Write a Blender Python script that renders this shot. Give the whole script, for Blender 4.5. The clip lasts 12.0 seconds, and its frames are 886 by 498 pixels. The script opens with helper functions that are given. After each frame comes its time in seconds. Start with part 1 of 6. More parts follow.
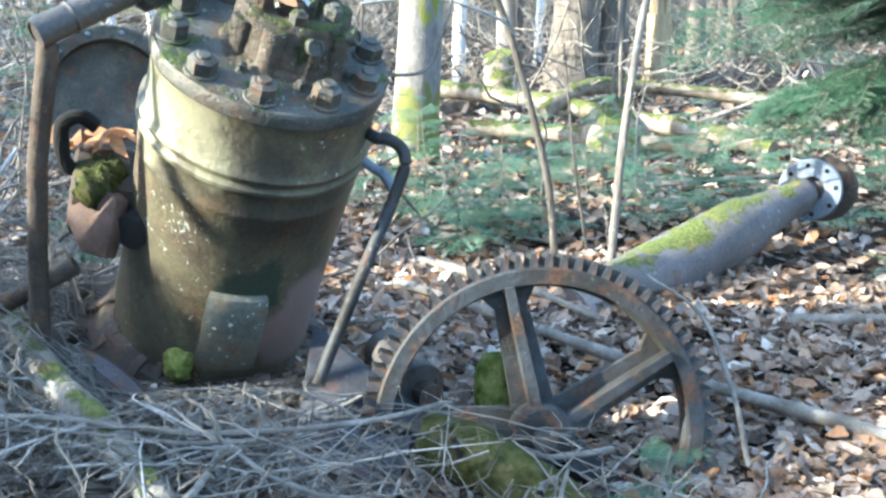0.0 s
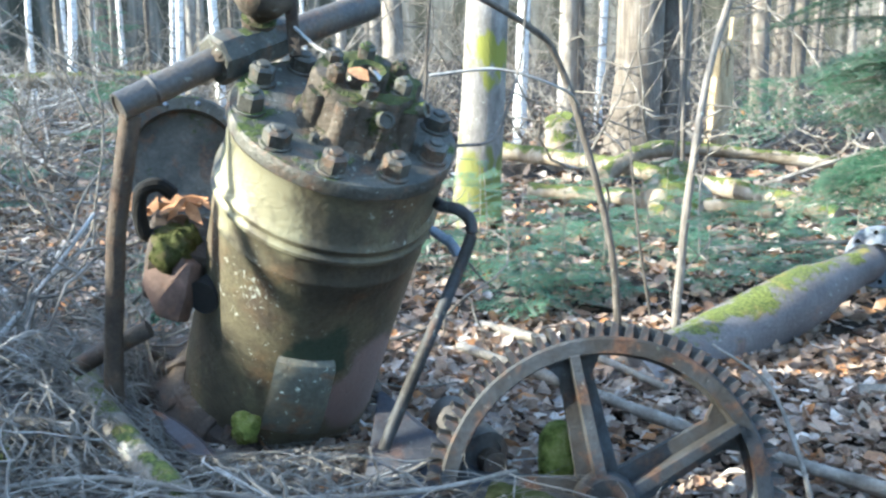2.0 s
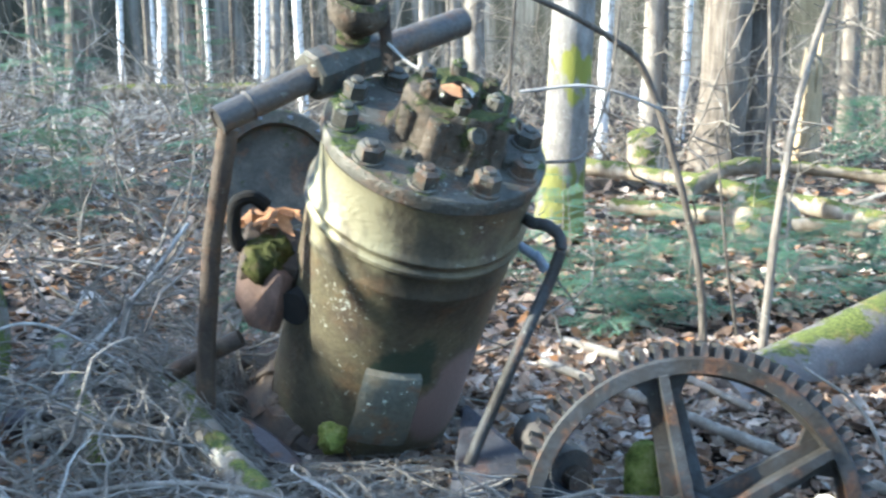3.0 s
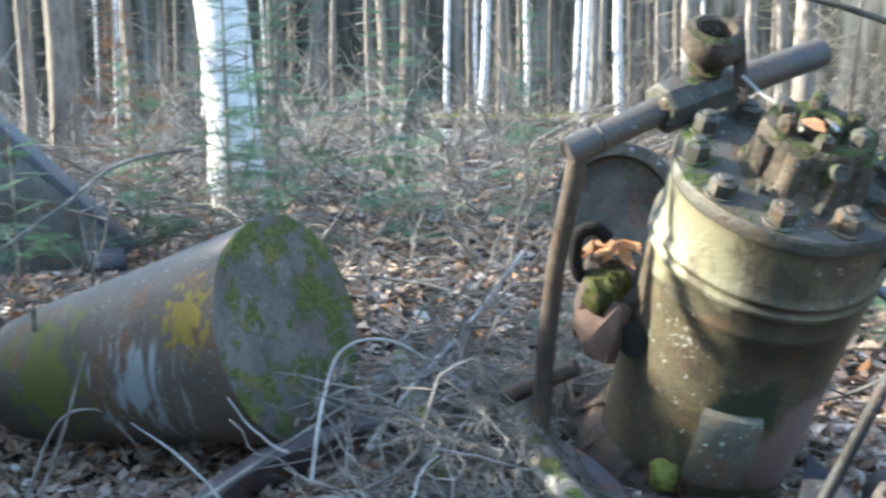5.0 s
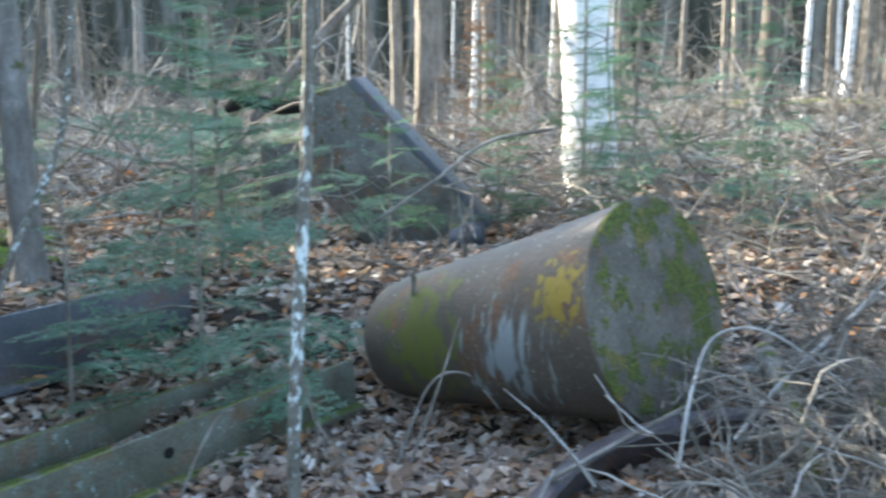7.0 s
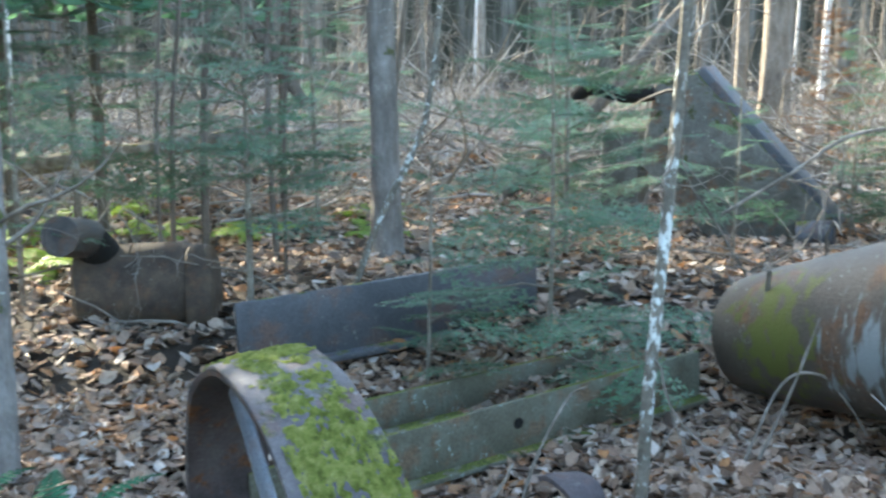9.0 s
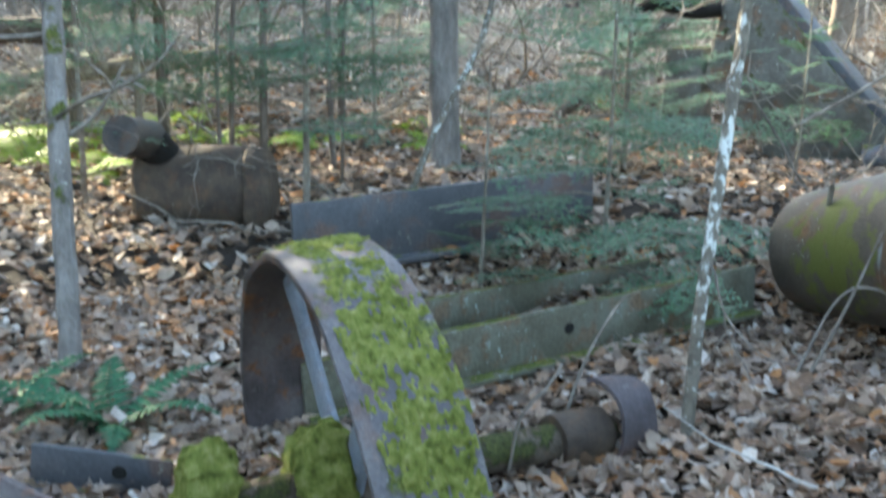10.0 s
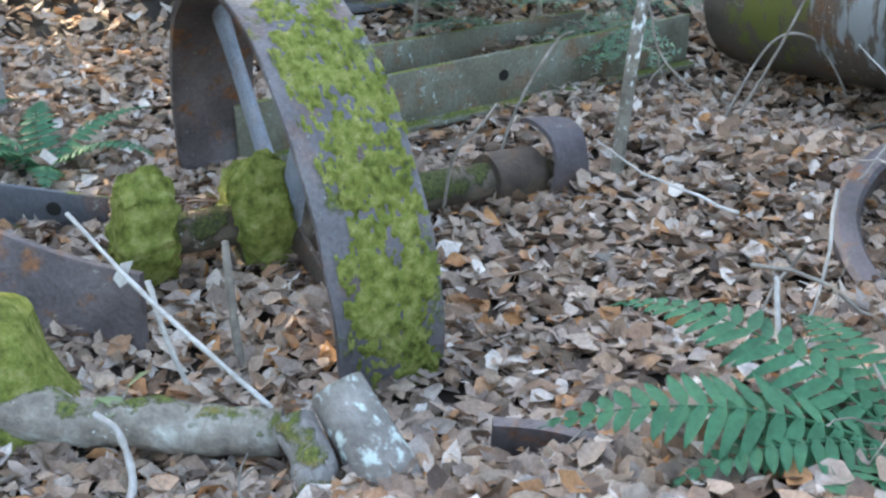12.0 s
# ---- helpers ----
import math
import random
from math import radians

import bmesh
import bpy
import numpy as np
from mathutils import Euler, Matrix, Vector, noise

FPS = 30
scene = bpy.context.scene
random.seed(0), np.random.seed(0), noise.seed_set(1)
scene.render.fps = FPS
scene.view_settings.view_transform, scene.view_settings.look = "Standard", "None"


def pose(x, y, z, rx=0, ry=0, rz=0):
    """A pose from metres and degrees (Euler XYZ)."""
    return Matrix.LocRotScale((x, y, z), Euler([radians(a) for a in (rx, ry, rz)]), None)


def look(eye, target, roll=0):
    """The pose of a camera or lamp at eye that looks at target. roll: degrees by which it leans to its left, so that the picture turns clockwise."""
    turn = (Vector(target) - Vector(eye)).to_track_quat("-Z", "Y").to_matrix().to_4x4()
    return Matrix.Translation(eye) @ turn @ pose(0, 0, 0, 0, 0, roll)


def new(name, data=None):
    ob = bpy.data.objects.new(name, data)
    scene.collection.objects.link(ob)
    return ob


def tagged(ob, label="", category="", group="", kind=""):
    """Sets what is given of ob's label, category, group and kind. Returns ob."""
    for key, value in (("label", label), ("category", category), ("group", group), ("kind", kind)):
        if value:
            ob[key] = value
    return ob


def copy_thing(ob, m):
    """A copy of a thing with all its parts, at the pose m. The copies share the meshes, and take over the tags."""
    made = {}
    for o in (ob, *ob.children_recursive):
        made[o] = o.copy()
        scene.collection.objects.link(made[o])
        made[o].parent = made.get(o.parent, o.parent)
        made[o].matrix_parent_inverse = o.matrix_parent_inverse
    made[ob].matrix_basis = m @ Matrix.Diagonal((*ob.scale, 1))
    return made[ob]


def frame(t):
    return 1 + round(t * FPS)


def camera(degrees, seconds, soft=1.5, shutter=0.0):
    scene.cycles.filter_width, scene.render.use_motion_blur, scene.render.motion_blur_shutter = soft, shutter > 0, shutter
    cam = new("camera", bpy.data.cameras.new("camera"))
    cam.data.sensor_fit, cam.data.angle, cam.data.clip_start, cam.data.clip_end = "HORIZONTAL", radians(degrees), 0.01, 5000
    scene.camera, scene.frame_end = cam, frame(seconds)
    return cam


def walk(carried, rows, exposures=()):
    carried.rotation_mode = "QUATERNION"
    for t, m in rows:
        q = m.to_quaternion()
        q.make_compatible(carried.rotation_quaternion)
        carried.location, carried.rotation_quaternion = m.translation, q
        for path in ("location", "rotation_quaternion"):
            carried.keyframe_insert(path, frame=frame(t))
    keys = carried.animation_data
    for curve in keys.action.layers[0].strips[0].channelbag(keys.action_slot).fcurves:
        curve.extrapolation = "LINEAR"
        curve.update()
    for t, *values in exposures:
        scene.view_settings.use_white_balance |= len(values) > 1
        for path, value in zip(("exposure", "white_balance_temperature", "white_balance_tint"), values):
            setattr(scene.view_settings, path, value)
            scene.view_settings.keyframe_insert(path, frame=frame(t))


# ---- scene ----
cam = camera(45.9, 12.0, soft=2.5, shutter=0.5)
METRES, EYE, TILT, LEAN, TURN = 0.75, 1.2, -15.0, 0.0, 0.0
ROWS = [
    (0.0, 0.0, 0.0, 0.0, -0.0, 0.0, -0.0),
    (0.5, 0.0022, -0.0213, 0.0091, 0.21, 1.33, -0.21),
    (1.0, 0.0019, -0.0234, 0.0239, 0.76, 2.0, -0.06),
    (1.5, -0.0114, -0.0383, 0.0307, 1.81, 2.98, -0.31),
    (2.0, -0.0261, -0.0458, 0.0333, 3.17, 3.16, -0.59),
    (2.5, -0.0451, -0.0552, 0.0362, 4.89, 3.48, -1.08),
    (4.5, -0.1698, -0.098, 0.0446, 18.56, 4.4, -4.76),
    (5.0, -0.2003, -0.1131, 0.0409, 23.58, 4.29, -5.66),
    (5.5, -0.2295, -0.1364, 0.0327, 28.09, 3.65, -6.8),
    (6.0, -0.2575, -0.1567, 0.0255, 32.17, 2.9, -7.78),
    (6.5, -0.2906, -0.1902, 0.0165, 36.6, 1.87, -8.91),
    (7.0, -0.3241, -0.2257, 0.0057, 41.65, 0.92, -9.74),
    (9.0, -0.3748, -0.4101, -0.0527, 59.3, -3.14, -12.96),
    (9.5, -0.3691, -0.4274, -0.0883, 62.17, -4.14, -13.86),
    (10.0, -0.3579, -0.3873, -0.1615, 62.56, -7.97, -14.41),
    (10.5, -0.3427, -0.3625, -0.2492, 61.89, -12.39, -15.47),
    (11.0, -0.305, -0.3549, -0.3119, 61.34, -15.65, -15.07),
    (11.5, -0.2908, -0.3707, -0.3477, 59.54, -18.22, -15.15),
    (12.0, -0.2979, -0.3828, -0.3376, 58.81, -18.7, -15.21),
]
walk(cam, [(t, pose(0, 0, EYE, TILT, LEAN, TURN) @ pose(METRES * x, METRES * y, METRES * z, 90 + pitch, roll, yaw)) for t, x, y, z, yaw, pitch, roll in ROWS],
     exposures=[(0.0, 3.17, 5600, 0), (2.5, 2.94, 5600, 1), (5.0, 2.88, 5950, 4), (7.0, 3.02, 6350, 4), (9.5, 3.25, 6750, 2), (11.0, 3.46, 7450, 9), (12.0, 3.66, 7500, 10)])

# ---- world, sun ----
SUN = Vector((-0.88, -0.26, 0.42)).normalized()
world = bpy.data.worlds.new("sky")
scene.world = world
world.use_nodes = True
wn = world.node_tree.nodes
sky = wn.new("ShaderNodeTexSky")
sky.sky_type = "NISHITA"
sky.sun_disc = False
sky.sun_elevation = math.asin(SUN.z)
sky.sun_rotation = math.atan2(SUN.x, SUN.y)
sky.air_density, sky.dust_density = 1.0, 1.5
world.node_tree.links.new(sky.outputs[0], wn["Background"].inputs[0])
wn["Background"].inputs[1].default_value = 0.15
sun = new("sun", bpy.data.lights.new("sun", "SUN"))
sun.data.energy, sun.data.angle, sun.data.color = 2.9, radians(0.6), (1.0, 0.90, 0.74)
sun.matrix_world = look(SUN * 50, (0, 0, 0))

# ---- materials ----


def surface(name, stops, scale=4.0, rough=0.85, metal=0.0, bump=0.3, fine=60.0, stretch=(1, 1, 1), moss=0.0, moss_side=0.0, lichen=0.0,
            lichen_col=(0.55, 0.6, 0.52), island=False, rust=0.0, streak=0.0, random=0.0, spec=0.3, trans=0.0, patches=(), mosscol=((0.032, 0.046, 0.014), (0.15, 0.165, 0.036))):
    m = bpy.data.materials.new(name)
    m.use_nodes = True
    nt = m.node_tree
    n, link = nt.nodes, nt.links.new
    b = n["Principled BSDF"]
    tc = n.new("ShaderNodeTexCoord")
    mp = n.new("ShaderNodeMapping")
    mp.inputs["Scale"].default_value = stretch
    link(tc.outputs["Object"], mp.inputs[0])

    def noise_at(s, detail=5.0, src=mp, r=0.6):
        x = n.new("ShaderNodeTexNoise")
        x.inputs["Scale"].default_value, x.inputs["Detail"].default_value, x.inputs["Roughness"].default_value = s, detail, r
        link(src.outputs[0 if src is mp else "Object"], x.inputs["Vector"])
        return x.outputs[0]

    def ramp(src, pts):
        r = n.new("ShaderNodeValToRGB")
        el = r.color_ramp.elements
        while len(el) < len(pts):
            el.new(0.5)
        for e, (p, c) in zip(el, pts):
            e.position, e.color = p, (*c, 1)
        link(src, r.inputs[0])
        return r.outputs[0]

    def mix(f, a, c, mode="MIX"):
        x = n.new("ShaderNodeMix")
        x.data_type, x.blend_type = "RGBA", mode
        for sock, v in ((x.inputs[0], f), (x.inputs[6], a), (x.inputs[7], c)):
            if isinstance(v, (int, float)):
                sock.default_value = v
            elif isinstance(v, tuple):
                sock.default_value = (*v, 1)
            else:
                link(v, sock)
        return x.outputs[2]

    def calc(op, a, c=0.0, d=0.0):
        x = n.new("ShaderNodeMath")
        x.operation = op
        for sock, v in zip(x.inputs, (a, c, d)):
            if isinstance(v, (int, float)):
                sock.default_value = v
            else:
                link(v, sock)
        return x.outputs[0]

    def step(src, lo, hi):
        x = n.new("ShaderNodeMapRange")
        x.interpolation_type = "SMOOTHSTEP"
        x.inputs[1].default_value, x.inputs[2].default_value = lo, hi
        link(src, x.inputs[0])
        return x.outputs[0]

    geo = n.new("ShaderNodeNewGeometry")
    pts = [(0.28 + 0.44 * i / max(1, len(stops) - 1), c) for i, c in enumerate(stops)]
    if island:
        pts = [(i / len(stops), c) for i, c in enumerate(stops)]
        col = ramp(geo.outputs["Random Per Island"], pts)
        n1 = noise_at(scale)
        col = mix(0.55, col, ramp(n1, [(0.3, (0.45, 0.42, 0.4)), (0.7, (1, 1, 1))]), "MULTIPLY")
    else:
        n1 = noise_at(scale)
        col = ramp(n1, pts)
    nf = noise_at(fine, 4.0)
    col = mix(0.6, col, ramp(nf, [(0.3, (0.5, 0.5, 0.5)), (0.7, (1, 1, 1))]), "MULTIPLY")
    if random:
        oi = n.new("ShaderNodeObjectInfo")
        col = mix(random, col, ramp(oi.outputs["Random"], [(0, (0.55, 0.5, 0.45)), (1, (1, 1, 1))]), "MULTIPLY")
    if rust:
        col = mix(calc("MULTIPLY", step(noise_at(scale * 1.7 + 0.37, 7.0), 0.52, 0.66), rust), col, ramp(nf, [(0.3, (0.09, 0.03, 0.012)), (0.7, (0.26, 0.11, 0.035))]))
    if streak:
        ms = n.new("ShaderNodeMapping")
        ms.inputs["Scale"].default_value = (9, 9, 0.9)
        link(tc.outputs["Object"], ms.inputs[0])
        x = n.new("ShaderNodeTexNoise")
        x.inputs["Scale"].default_value, x.inputs["Detail"].default_value = 2.2, 4
        link(ms.outputs[0], x.inputs["Vector"])
        col = mix(calc("MULTIPLY", step(x.outputs[0], 0.5, 0.7), streak), col, (0.06, 0.05, 0.04))
    if lichen:
        sp = step(noise_at(46.0, 3.0, tc), 0.645, 0.685)
        zone = step(noise_at(3.1, 3.0, tc), 0.42, 0.60)
        col = mix(calc("MULTIPLY", calc("MULTIPLY", sp, zone), lichen), col, lichen_col)
    for at, size, tint, grain, lo in patches:
        sub = n.new("ShaderNodeVectorMath")
        sub.operation = "DISTANCE"
        link(tc.outputs["Object"], sub.inputs[0])
        sub.inputs[1].default_value = at
        mg = n.new("ShaderNodeMapping")
        mg.inputs["Scale"].default_value = grain
        link(tc.outputs["Object"], mg.inputs[0])
        x = n.new("ShaderNodeTexNoise")
        x.inputs["Scale"].default_value, x.inputs["Detail"].default_value = 1.0, 5
        link(mg.outputs[0], x.inputs["Vector"])
        near = calc("SUBTRACT", 1.0, calc("DIVIDE", sub.outputs["Value"], size))
        mk0 = step(calc("ADD", calc("MULTIPLY", near, 0.5), x.outputs[0]), lo, lo + 0.13)
        col = mix(calc("MULTIPLY", mk0, step(near, 0.0, 0.3)), col, tint)
    height = nf
    rgh = rough
    if moss or moss_side:
        sep = n.new("ShaderNodeSeparateXYZ")
        link(geo.outputs["Normal"], sep.inputs[0])
        mk = calc("ADD", calc("MULTIPLY", sep.outputs[2], moss), calc("ADD", calc("MULTIPLY", noise_at(7.0, 6.0, tc, 0.7), 1.5), moss_side - 0.75))
        mk = step(mk, 0.03, 0.15)
        mc = ramp(noise_at(90.0, 3.0, tc), [(0.3, mosscol[0]), (0.72, mosscol[1])])
        mc = mix(calc("MULTIPLY", step(noise_at(11.0, 4.0, tc), 0.52, 0.72), 0.7), mc, (0.24, 0.17, 0.06)) if mosscol[1][0] >= 0.15 else mc
        col = mix(mk, col, mc)
        height = calc("ADD", nf, calc("MULTIPLY", mk, calc("ADD", 0.8, noise_at(140.0, 2.0, tc))))
        rgh = calc("ADD", calc("MULTIPLY", mk, 0.98 - rough), rough)
        if metal:
            link(calc("MULTIPLY", calc("SUBTRACT", 1.0, mk), metal), b.inputs["Metallic"])
    elif metal:
        b.inputs["Metallic"].default_value = metal
    link(col, b.inputs["Base Color"])
    if isinstance(rgh, float):
        rgh = calc("ADD", calc("MULTIPLY", n1, 0.25), rough - 0.12)
    link(rgh, b.inputs["Roughness"])
    b.inputs["Specular IOR Level"].default_value = spec
    if trans:
        tr = n.new("ShaderNodeBsdfTranslucent")
        link(col, tr.inputs[0])
        ms2 = n.new("ShaderNodeMixShader")
        ms2.inputs[0].default_value = trans
        link(b.outputs[0], ms2.inputs[1])
        link(tr.outputs[0], ms2.inputs[2])
        link(ms2.outputs[0], n["Material Output"].inputs[0])
    bp = n.new("ShaderNodeBump")
    bp.inputs["Strength"].default_value, bp.inputs["Distance"].default_value = bump, 0.01
    link(height, bp.inputs["Height"])
    link(bp.outputs[0], b.inputs["Normal"])
    return m


M_SOIL = surface("soil", [(0.014, 0.010, 0.007), (0.032, 0.023, 0.016), (0.06, 0.044, 0.03)], 5, 0.95, bump=0.9, fine=40)
M_LEAF = surface("dry_leaf", [(0.117, 0.072, 0.048), (0.365, 0.239, 0.160), (0.490, 0.365, 0.268), (0.212, 0.138, 0.095), (0.68, 0.57, 0.47), (0.410, 0.285, 0.205), (0.78, 0.70, 0.62), (0.285, 0.205, 0.160), (0.524, 0.251, 0.103), (0.479, 0.365, 0.285), (0.342, 0.239, 0.177), (0.547, 0.422, 0.319), (0.10, 0.068, 0.052), (0.410, 0.319, 0.262)],
                 30, 0.8, bump=0.25, fine=120, island=True, trans=0.15, spec=0.2)
M_GREEN_LEAF = surface("green_leaf", [(0.16, 0.22, 0.10), (0.26, 0.32, 0.16)], 20, 0.5, bump=0.2, trans=0.25)
# first patch paints the sunlit area high on the body in cream
M_ENGINE = surface("weathered_paint_iron_sun_patch", [(0.045, 0.038, 0.027), (0.095, 0.08, 0.055), (0.165, 0.14, 0.085), (0.115, 0.085, 0.065)], 3.2, 0.52, 0.3, 0.35, 70, moss=0.12, moss_side=-0.22, lichen=0.75, rust=0.25, streak=0.5, lichen_col=(0.52, 0.53, 0.45),
                   patches=[((0.10, -0.60, 0.86), 0.34, (0.25, 0.225, 0.14), (7, 7, 3), 0.66), ((0.07, -0.50, 0.51), 0.22, (0.44, 0.45, 0.38), (95, 95, 55), 0.97), ((0.24, -0.41, 0.30), 0.16, (0.045, 0.06, 0.04), (9, 9, 6), 0.62),
                            ((0.36, -0.24, 0.17), 0.22, (0.24, 0.175, 0.155), (5, 5, 4), 0.60)])
M_TOP = surface("grimy_iron", [(0.048, 0.046, 0.038), (0.10, 0.094, 0.078), (0.17, 0.155, 0.125)], 9, 0.6, 0.35, 0.5, 90, moss=0.18, moss_side=-0.16, lichen=0.35, rust=0.35, mosscol=((0.025, 0.04, 0.012), (0.10, 0.12, 0.025)))
M_MOSSY = surface("mossy_iron", [(0.04, 0.034, 0.025), (0.09, 0.07, 0.05), (0.17, 0.135, 0.10)], 12, 0.8, 0.1, 0.9, 80, moss=0.16, moss_side=-0.03, lichen=0.6, rust=0.2, mosscol=((0.02, 0.028, 0.010), (0.085, 0.09, 0.025)))
M_PIPE = surface("dark_pipe", [(0.05, 0.048, 0.05), (0.10, 0.092, 0.085), (0.13, 0.10, 0.075)], 8, 0.55, 0.4, 0.35, 90, rust=0.25, lichen=0.15)
M_RUSTPIPE = surface("rusty_pipe", [(0.04, 0.030, 0.024), (0.08, 0.06, 0.045), (0.13, 0.095, 0.065)], 8, 0.75, 0.2, 0.5, 90, rust=0.18, lichen=0.2)
M_GEAR = surface("gear_iron", [(0.022, 0.019, 0.016), (0.045, 0.04, 0.034), (0.062, 0.064, 0.066), (0.085, 0.088, 0.09)], 6, 0.64, 0.3, 0.4, 80, rust=0.4, lichen=0.2, moss=0.06, moss_side=-0.32, spec=0.3)
M_BED = surface("bed_iron", [(0.045, 0.045, 0.052), (0.075, 0.076, 0.086), (0.10, 0.10, 0.11)], 5, 0.5, 0.4, 0.3, 90, rust=0.3, lichen=0.2, moss=0.05, moss_side=-0.4)
M_PAD = surface("pale_casting", [(0.09, 0.092, 0.07), (0.13, 0.13, 0.105), (0.20, 0.15, 0.09)], 6, 0.7, 0.1, 0.4, 70, lichen=1.0, rust=0.5)
M_DRUM = surface("drum_iron", [(0.075, 0.063, 0.052), (0.115, 0.097, 0.08), (0.16, 0.138, 0.112)], 2.6, 0.6, 0.25, 0.3, 70, lichen=0.5, rust=0.55, moss=-0.12, moss_side=-0.24, lichen_col=(0.5, 0.55, 0.5),
                 patches=[((0.47, -0.56, 0.55), 0.20, (0.22, 0.165, 0.03), (30, 30, 24), 0.70), ((0.24, -0.54, 0.29), 0.52, (0.24, 0.27, 0.28), (24, 12, 5.5), 0.83), ((-0.24, -0.47, 0.25), 0.50, (0.11, 0.12, 0.03), (16, 16, 12), 0.76)])
M_DRUMEND = surface("mossy_drum_end", [(0.09, 0.08, 0.065), (0.15, 0.13, 0.105), (0.22, 0.19, 0.16)], 5, 0.8, 0.1, 0.6, 70, moss=0.1, moss_side=0.05, lichen=0.4, rust=0.2)
M_PULLEY = surface("mossy_pulley_face", [(0.07, 0.065, 0.068), (0.115, 0.107, 0.112), (0.165, 0.153, 0.153)], 6, 0.6, 0.2, 0.6, 90, moss=0.09, moss_side=-0.10, rust=0.25, lichen=0.3)
M_PULLEYIN = surface("rusty_pulley", [(0.06, 0.05, 0.05), (0.12, 0.10, 0.10), (0.17, 0.15, 0.145)], 6, 0.5, 0.4, 0.4, 80, rust=0.85, lichen=0.2)
M_MOSS = surface("moss", [(0.065, 0.082, 0.02), (0.20, 0.225, 0.055), (0.34, 0.33, 0.13)], 34, 0.98, bump=1.0, fine=190, spec=0.03)
M_DULLMOSS = surface("dull_moss", [(0.03, 0.032, 0.014), (0.075, 0.08, 0.028), (0.13, 0.11, 0.06)], 26, 0.98, bump=1.0, fine=150, spec=0.03)
M_FLANGE = surface("blue_grey_flange", [(0.14, 0.165, 0.20), (0.21, 0.24, 0.285), (0.26, 0.29, 0.335)], 9, 0.6, 0.2, 0.3, 90, lichen=0.3, rust=0.2)
M_BLUEPIPE = surface("grey_mossy_pipe", [(0.10, 0.088, 0.085), (0.155, 0.138, 0.135), (0.215, 0.195, 0.19)], 4, 0.65, 0.15, 0.4, 80, moss=0.45, moss_side=-0.30, lichen=0.6, rust=0.3)
M_BEAM = surface("mossy_beam", [(0.09, 0.085, 0.06), (0.15, 0.145, 0.105), (0.20, 0.21, 0.17)], 5, 0.75, 0.15, 0.5, 80, moss=0.4, moss_side=-0.24, lichen=0.9, rust=0.4, lichen_col=(0.36, 0.44, 0.42))
M_PLATE = surface("slate_grey_plate", [(0.06, 0.065, 0.075), (0.10, 0.105, 0.115), (0.14, 0.14, 0.15)], 3, 0.55, 0.3, 0.3, 80, moss=0.35, moss_side=-0.34, lichen=0.3, rust=0.35)
M_SLAB = surface("grey_slab", [(0.075, 0.07, 0.055), (0.14, 0.135, 0.115), (0.24, 0.235, 0.215)], 3.5, 0.85, 0.0, 0.7, 40, moss=0.3, moss_side=-0.10, lichen=0.9, rust=0.5, mosscol=((0.03, 0.04, 0.015), (0.10, 0.105, 0.04)))
M_TWIG = surface("grey_twig", [(0.09, 0.075, 0.06), (0.20, 0.175, 0.145), (0.36, 0.325, 0.28)], 9, 0.9, bump=0.5, island=False, fine=90)
M_WHITE_TWIG = surface("bleached_twig", [(0.22, 0.20, 0.18), (0.38, 0.355, 0.32), (0.52, 0.50, 0.465)], 9, 0.8, bump=0.4)
M_LICHEN_BARK = surface("lichen_bark", [(0.12, 0.10, 0.08), (0.24, 0.21, 0.17), (0.42, 0.42, 0.36)], 14, 0.95, bump=0.9, fine=60, lichen=0.9, lichen_col=(0.52, 0.56, 0.50), moss=0.30, moss_side=-0.20)
M_SPECK = surface("white_speckled_bark", [(0.09, 0.08, 0.06), (0.17, 0.15, 0.12), (0.25, 0.23, 0.19)], 14, 0.95, bump=0.6, lichen=0.5, patches=[((0, 0, 0.9), 2.6, (0.55, 0.58, 0.55), (44, 44, 26), 0.93)])
M_LOGBARK = surface("lichen_spotted_log", [(0.13, 0.115, 0.10), (0.22, 0.20, 0.175), (0.30, 0.275, 0.245)], 9, 0.95, bump=0.6, lichen=0.6, patches=[((0, 0, 0), 1.2, (0.42, 0.48, 0.43), (30, 30, 30), 0.97)])
M_BARK = surface("grey_bark", [(0.09, 0.075, 0.06), (0.17, 0.145, 0.12), (0.27, 0.24, 0.21)], 5, 0.95, bump=1.0, fine=24, stretch=(3, 3, 0.6), lichen=0.5, random=0.6)
M_FIRBARK = surface("pale_bark", [(0.17, 0.14, 0.115), (0.30, 0.265, 0.225), (0.42, 0.385, 0.34)], 5, 0.95, bump=0.8, fine=30, stretch=(2, 2, 0.8), lichen=0.7, random=0.7)
M_PINE = surface("furrowed_bark", [(0.07, 0.055, 0.045), (0.17, 0.14, 0.11), (0.27, 0.235, 0.20)], 7, 0.95, bump=1.0, fine=26, stretch=(4, 4, 0.35), lichen=0.3)
M_BIRCH = surface("white_birch_bark", [(0.34, 0.31, 0.28), (0.70, 0.68, 0.65), (0.84, 0.83, 0.81), (0.80, 0.79, 0.77)], 6, 0.6, bump=0.4, fine=30, stretch=(0.8, 0.8, 4))
M_MOSSBARK = surface("mossy_bark", [(0.13, 0.115, 0.105), (0.22, 0.20, 0.18), (0.33, 0.31, 0.29)], 6, 0.95, bump=0.8, fine=40, stretch=(2, 2, 0.8), lichen=0.7, moss=0.32, moss_side=-0.16)
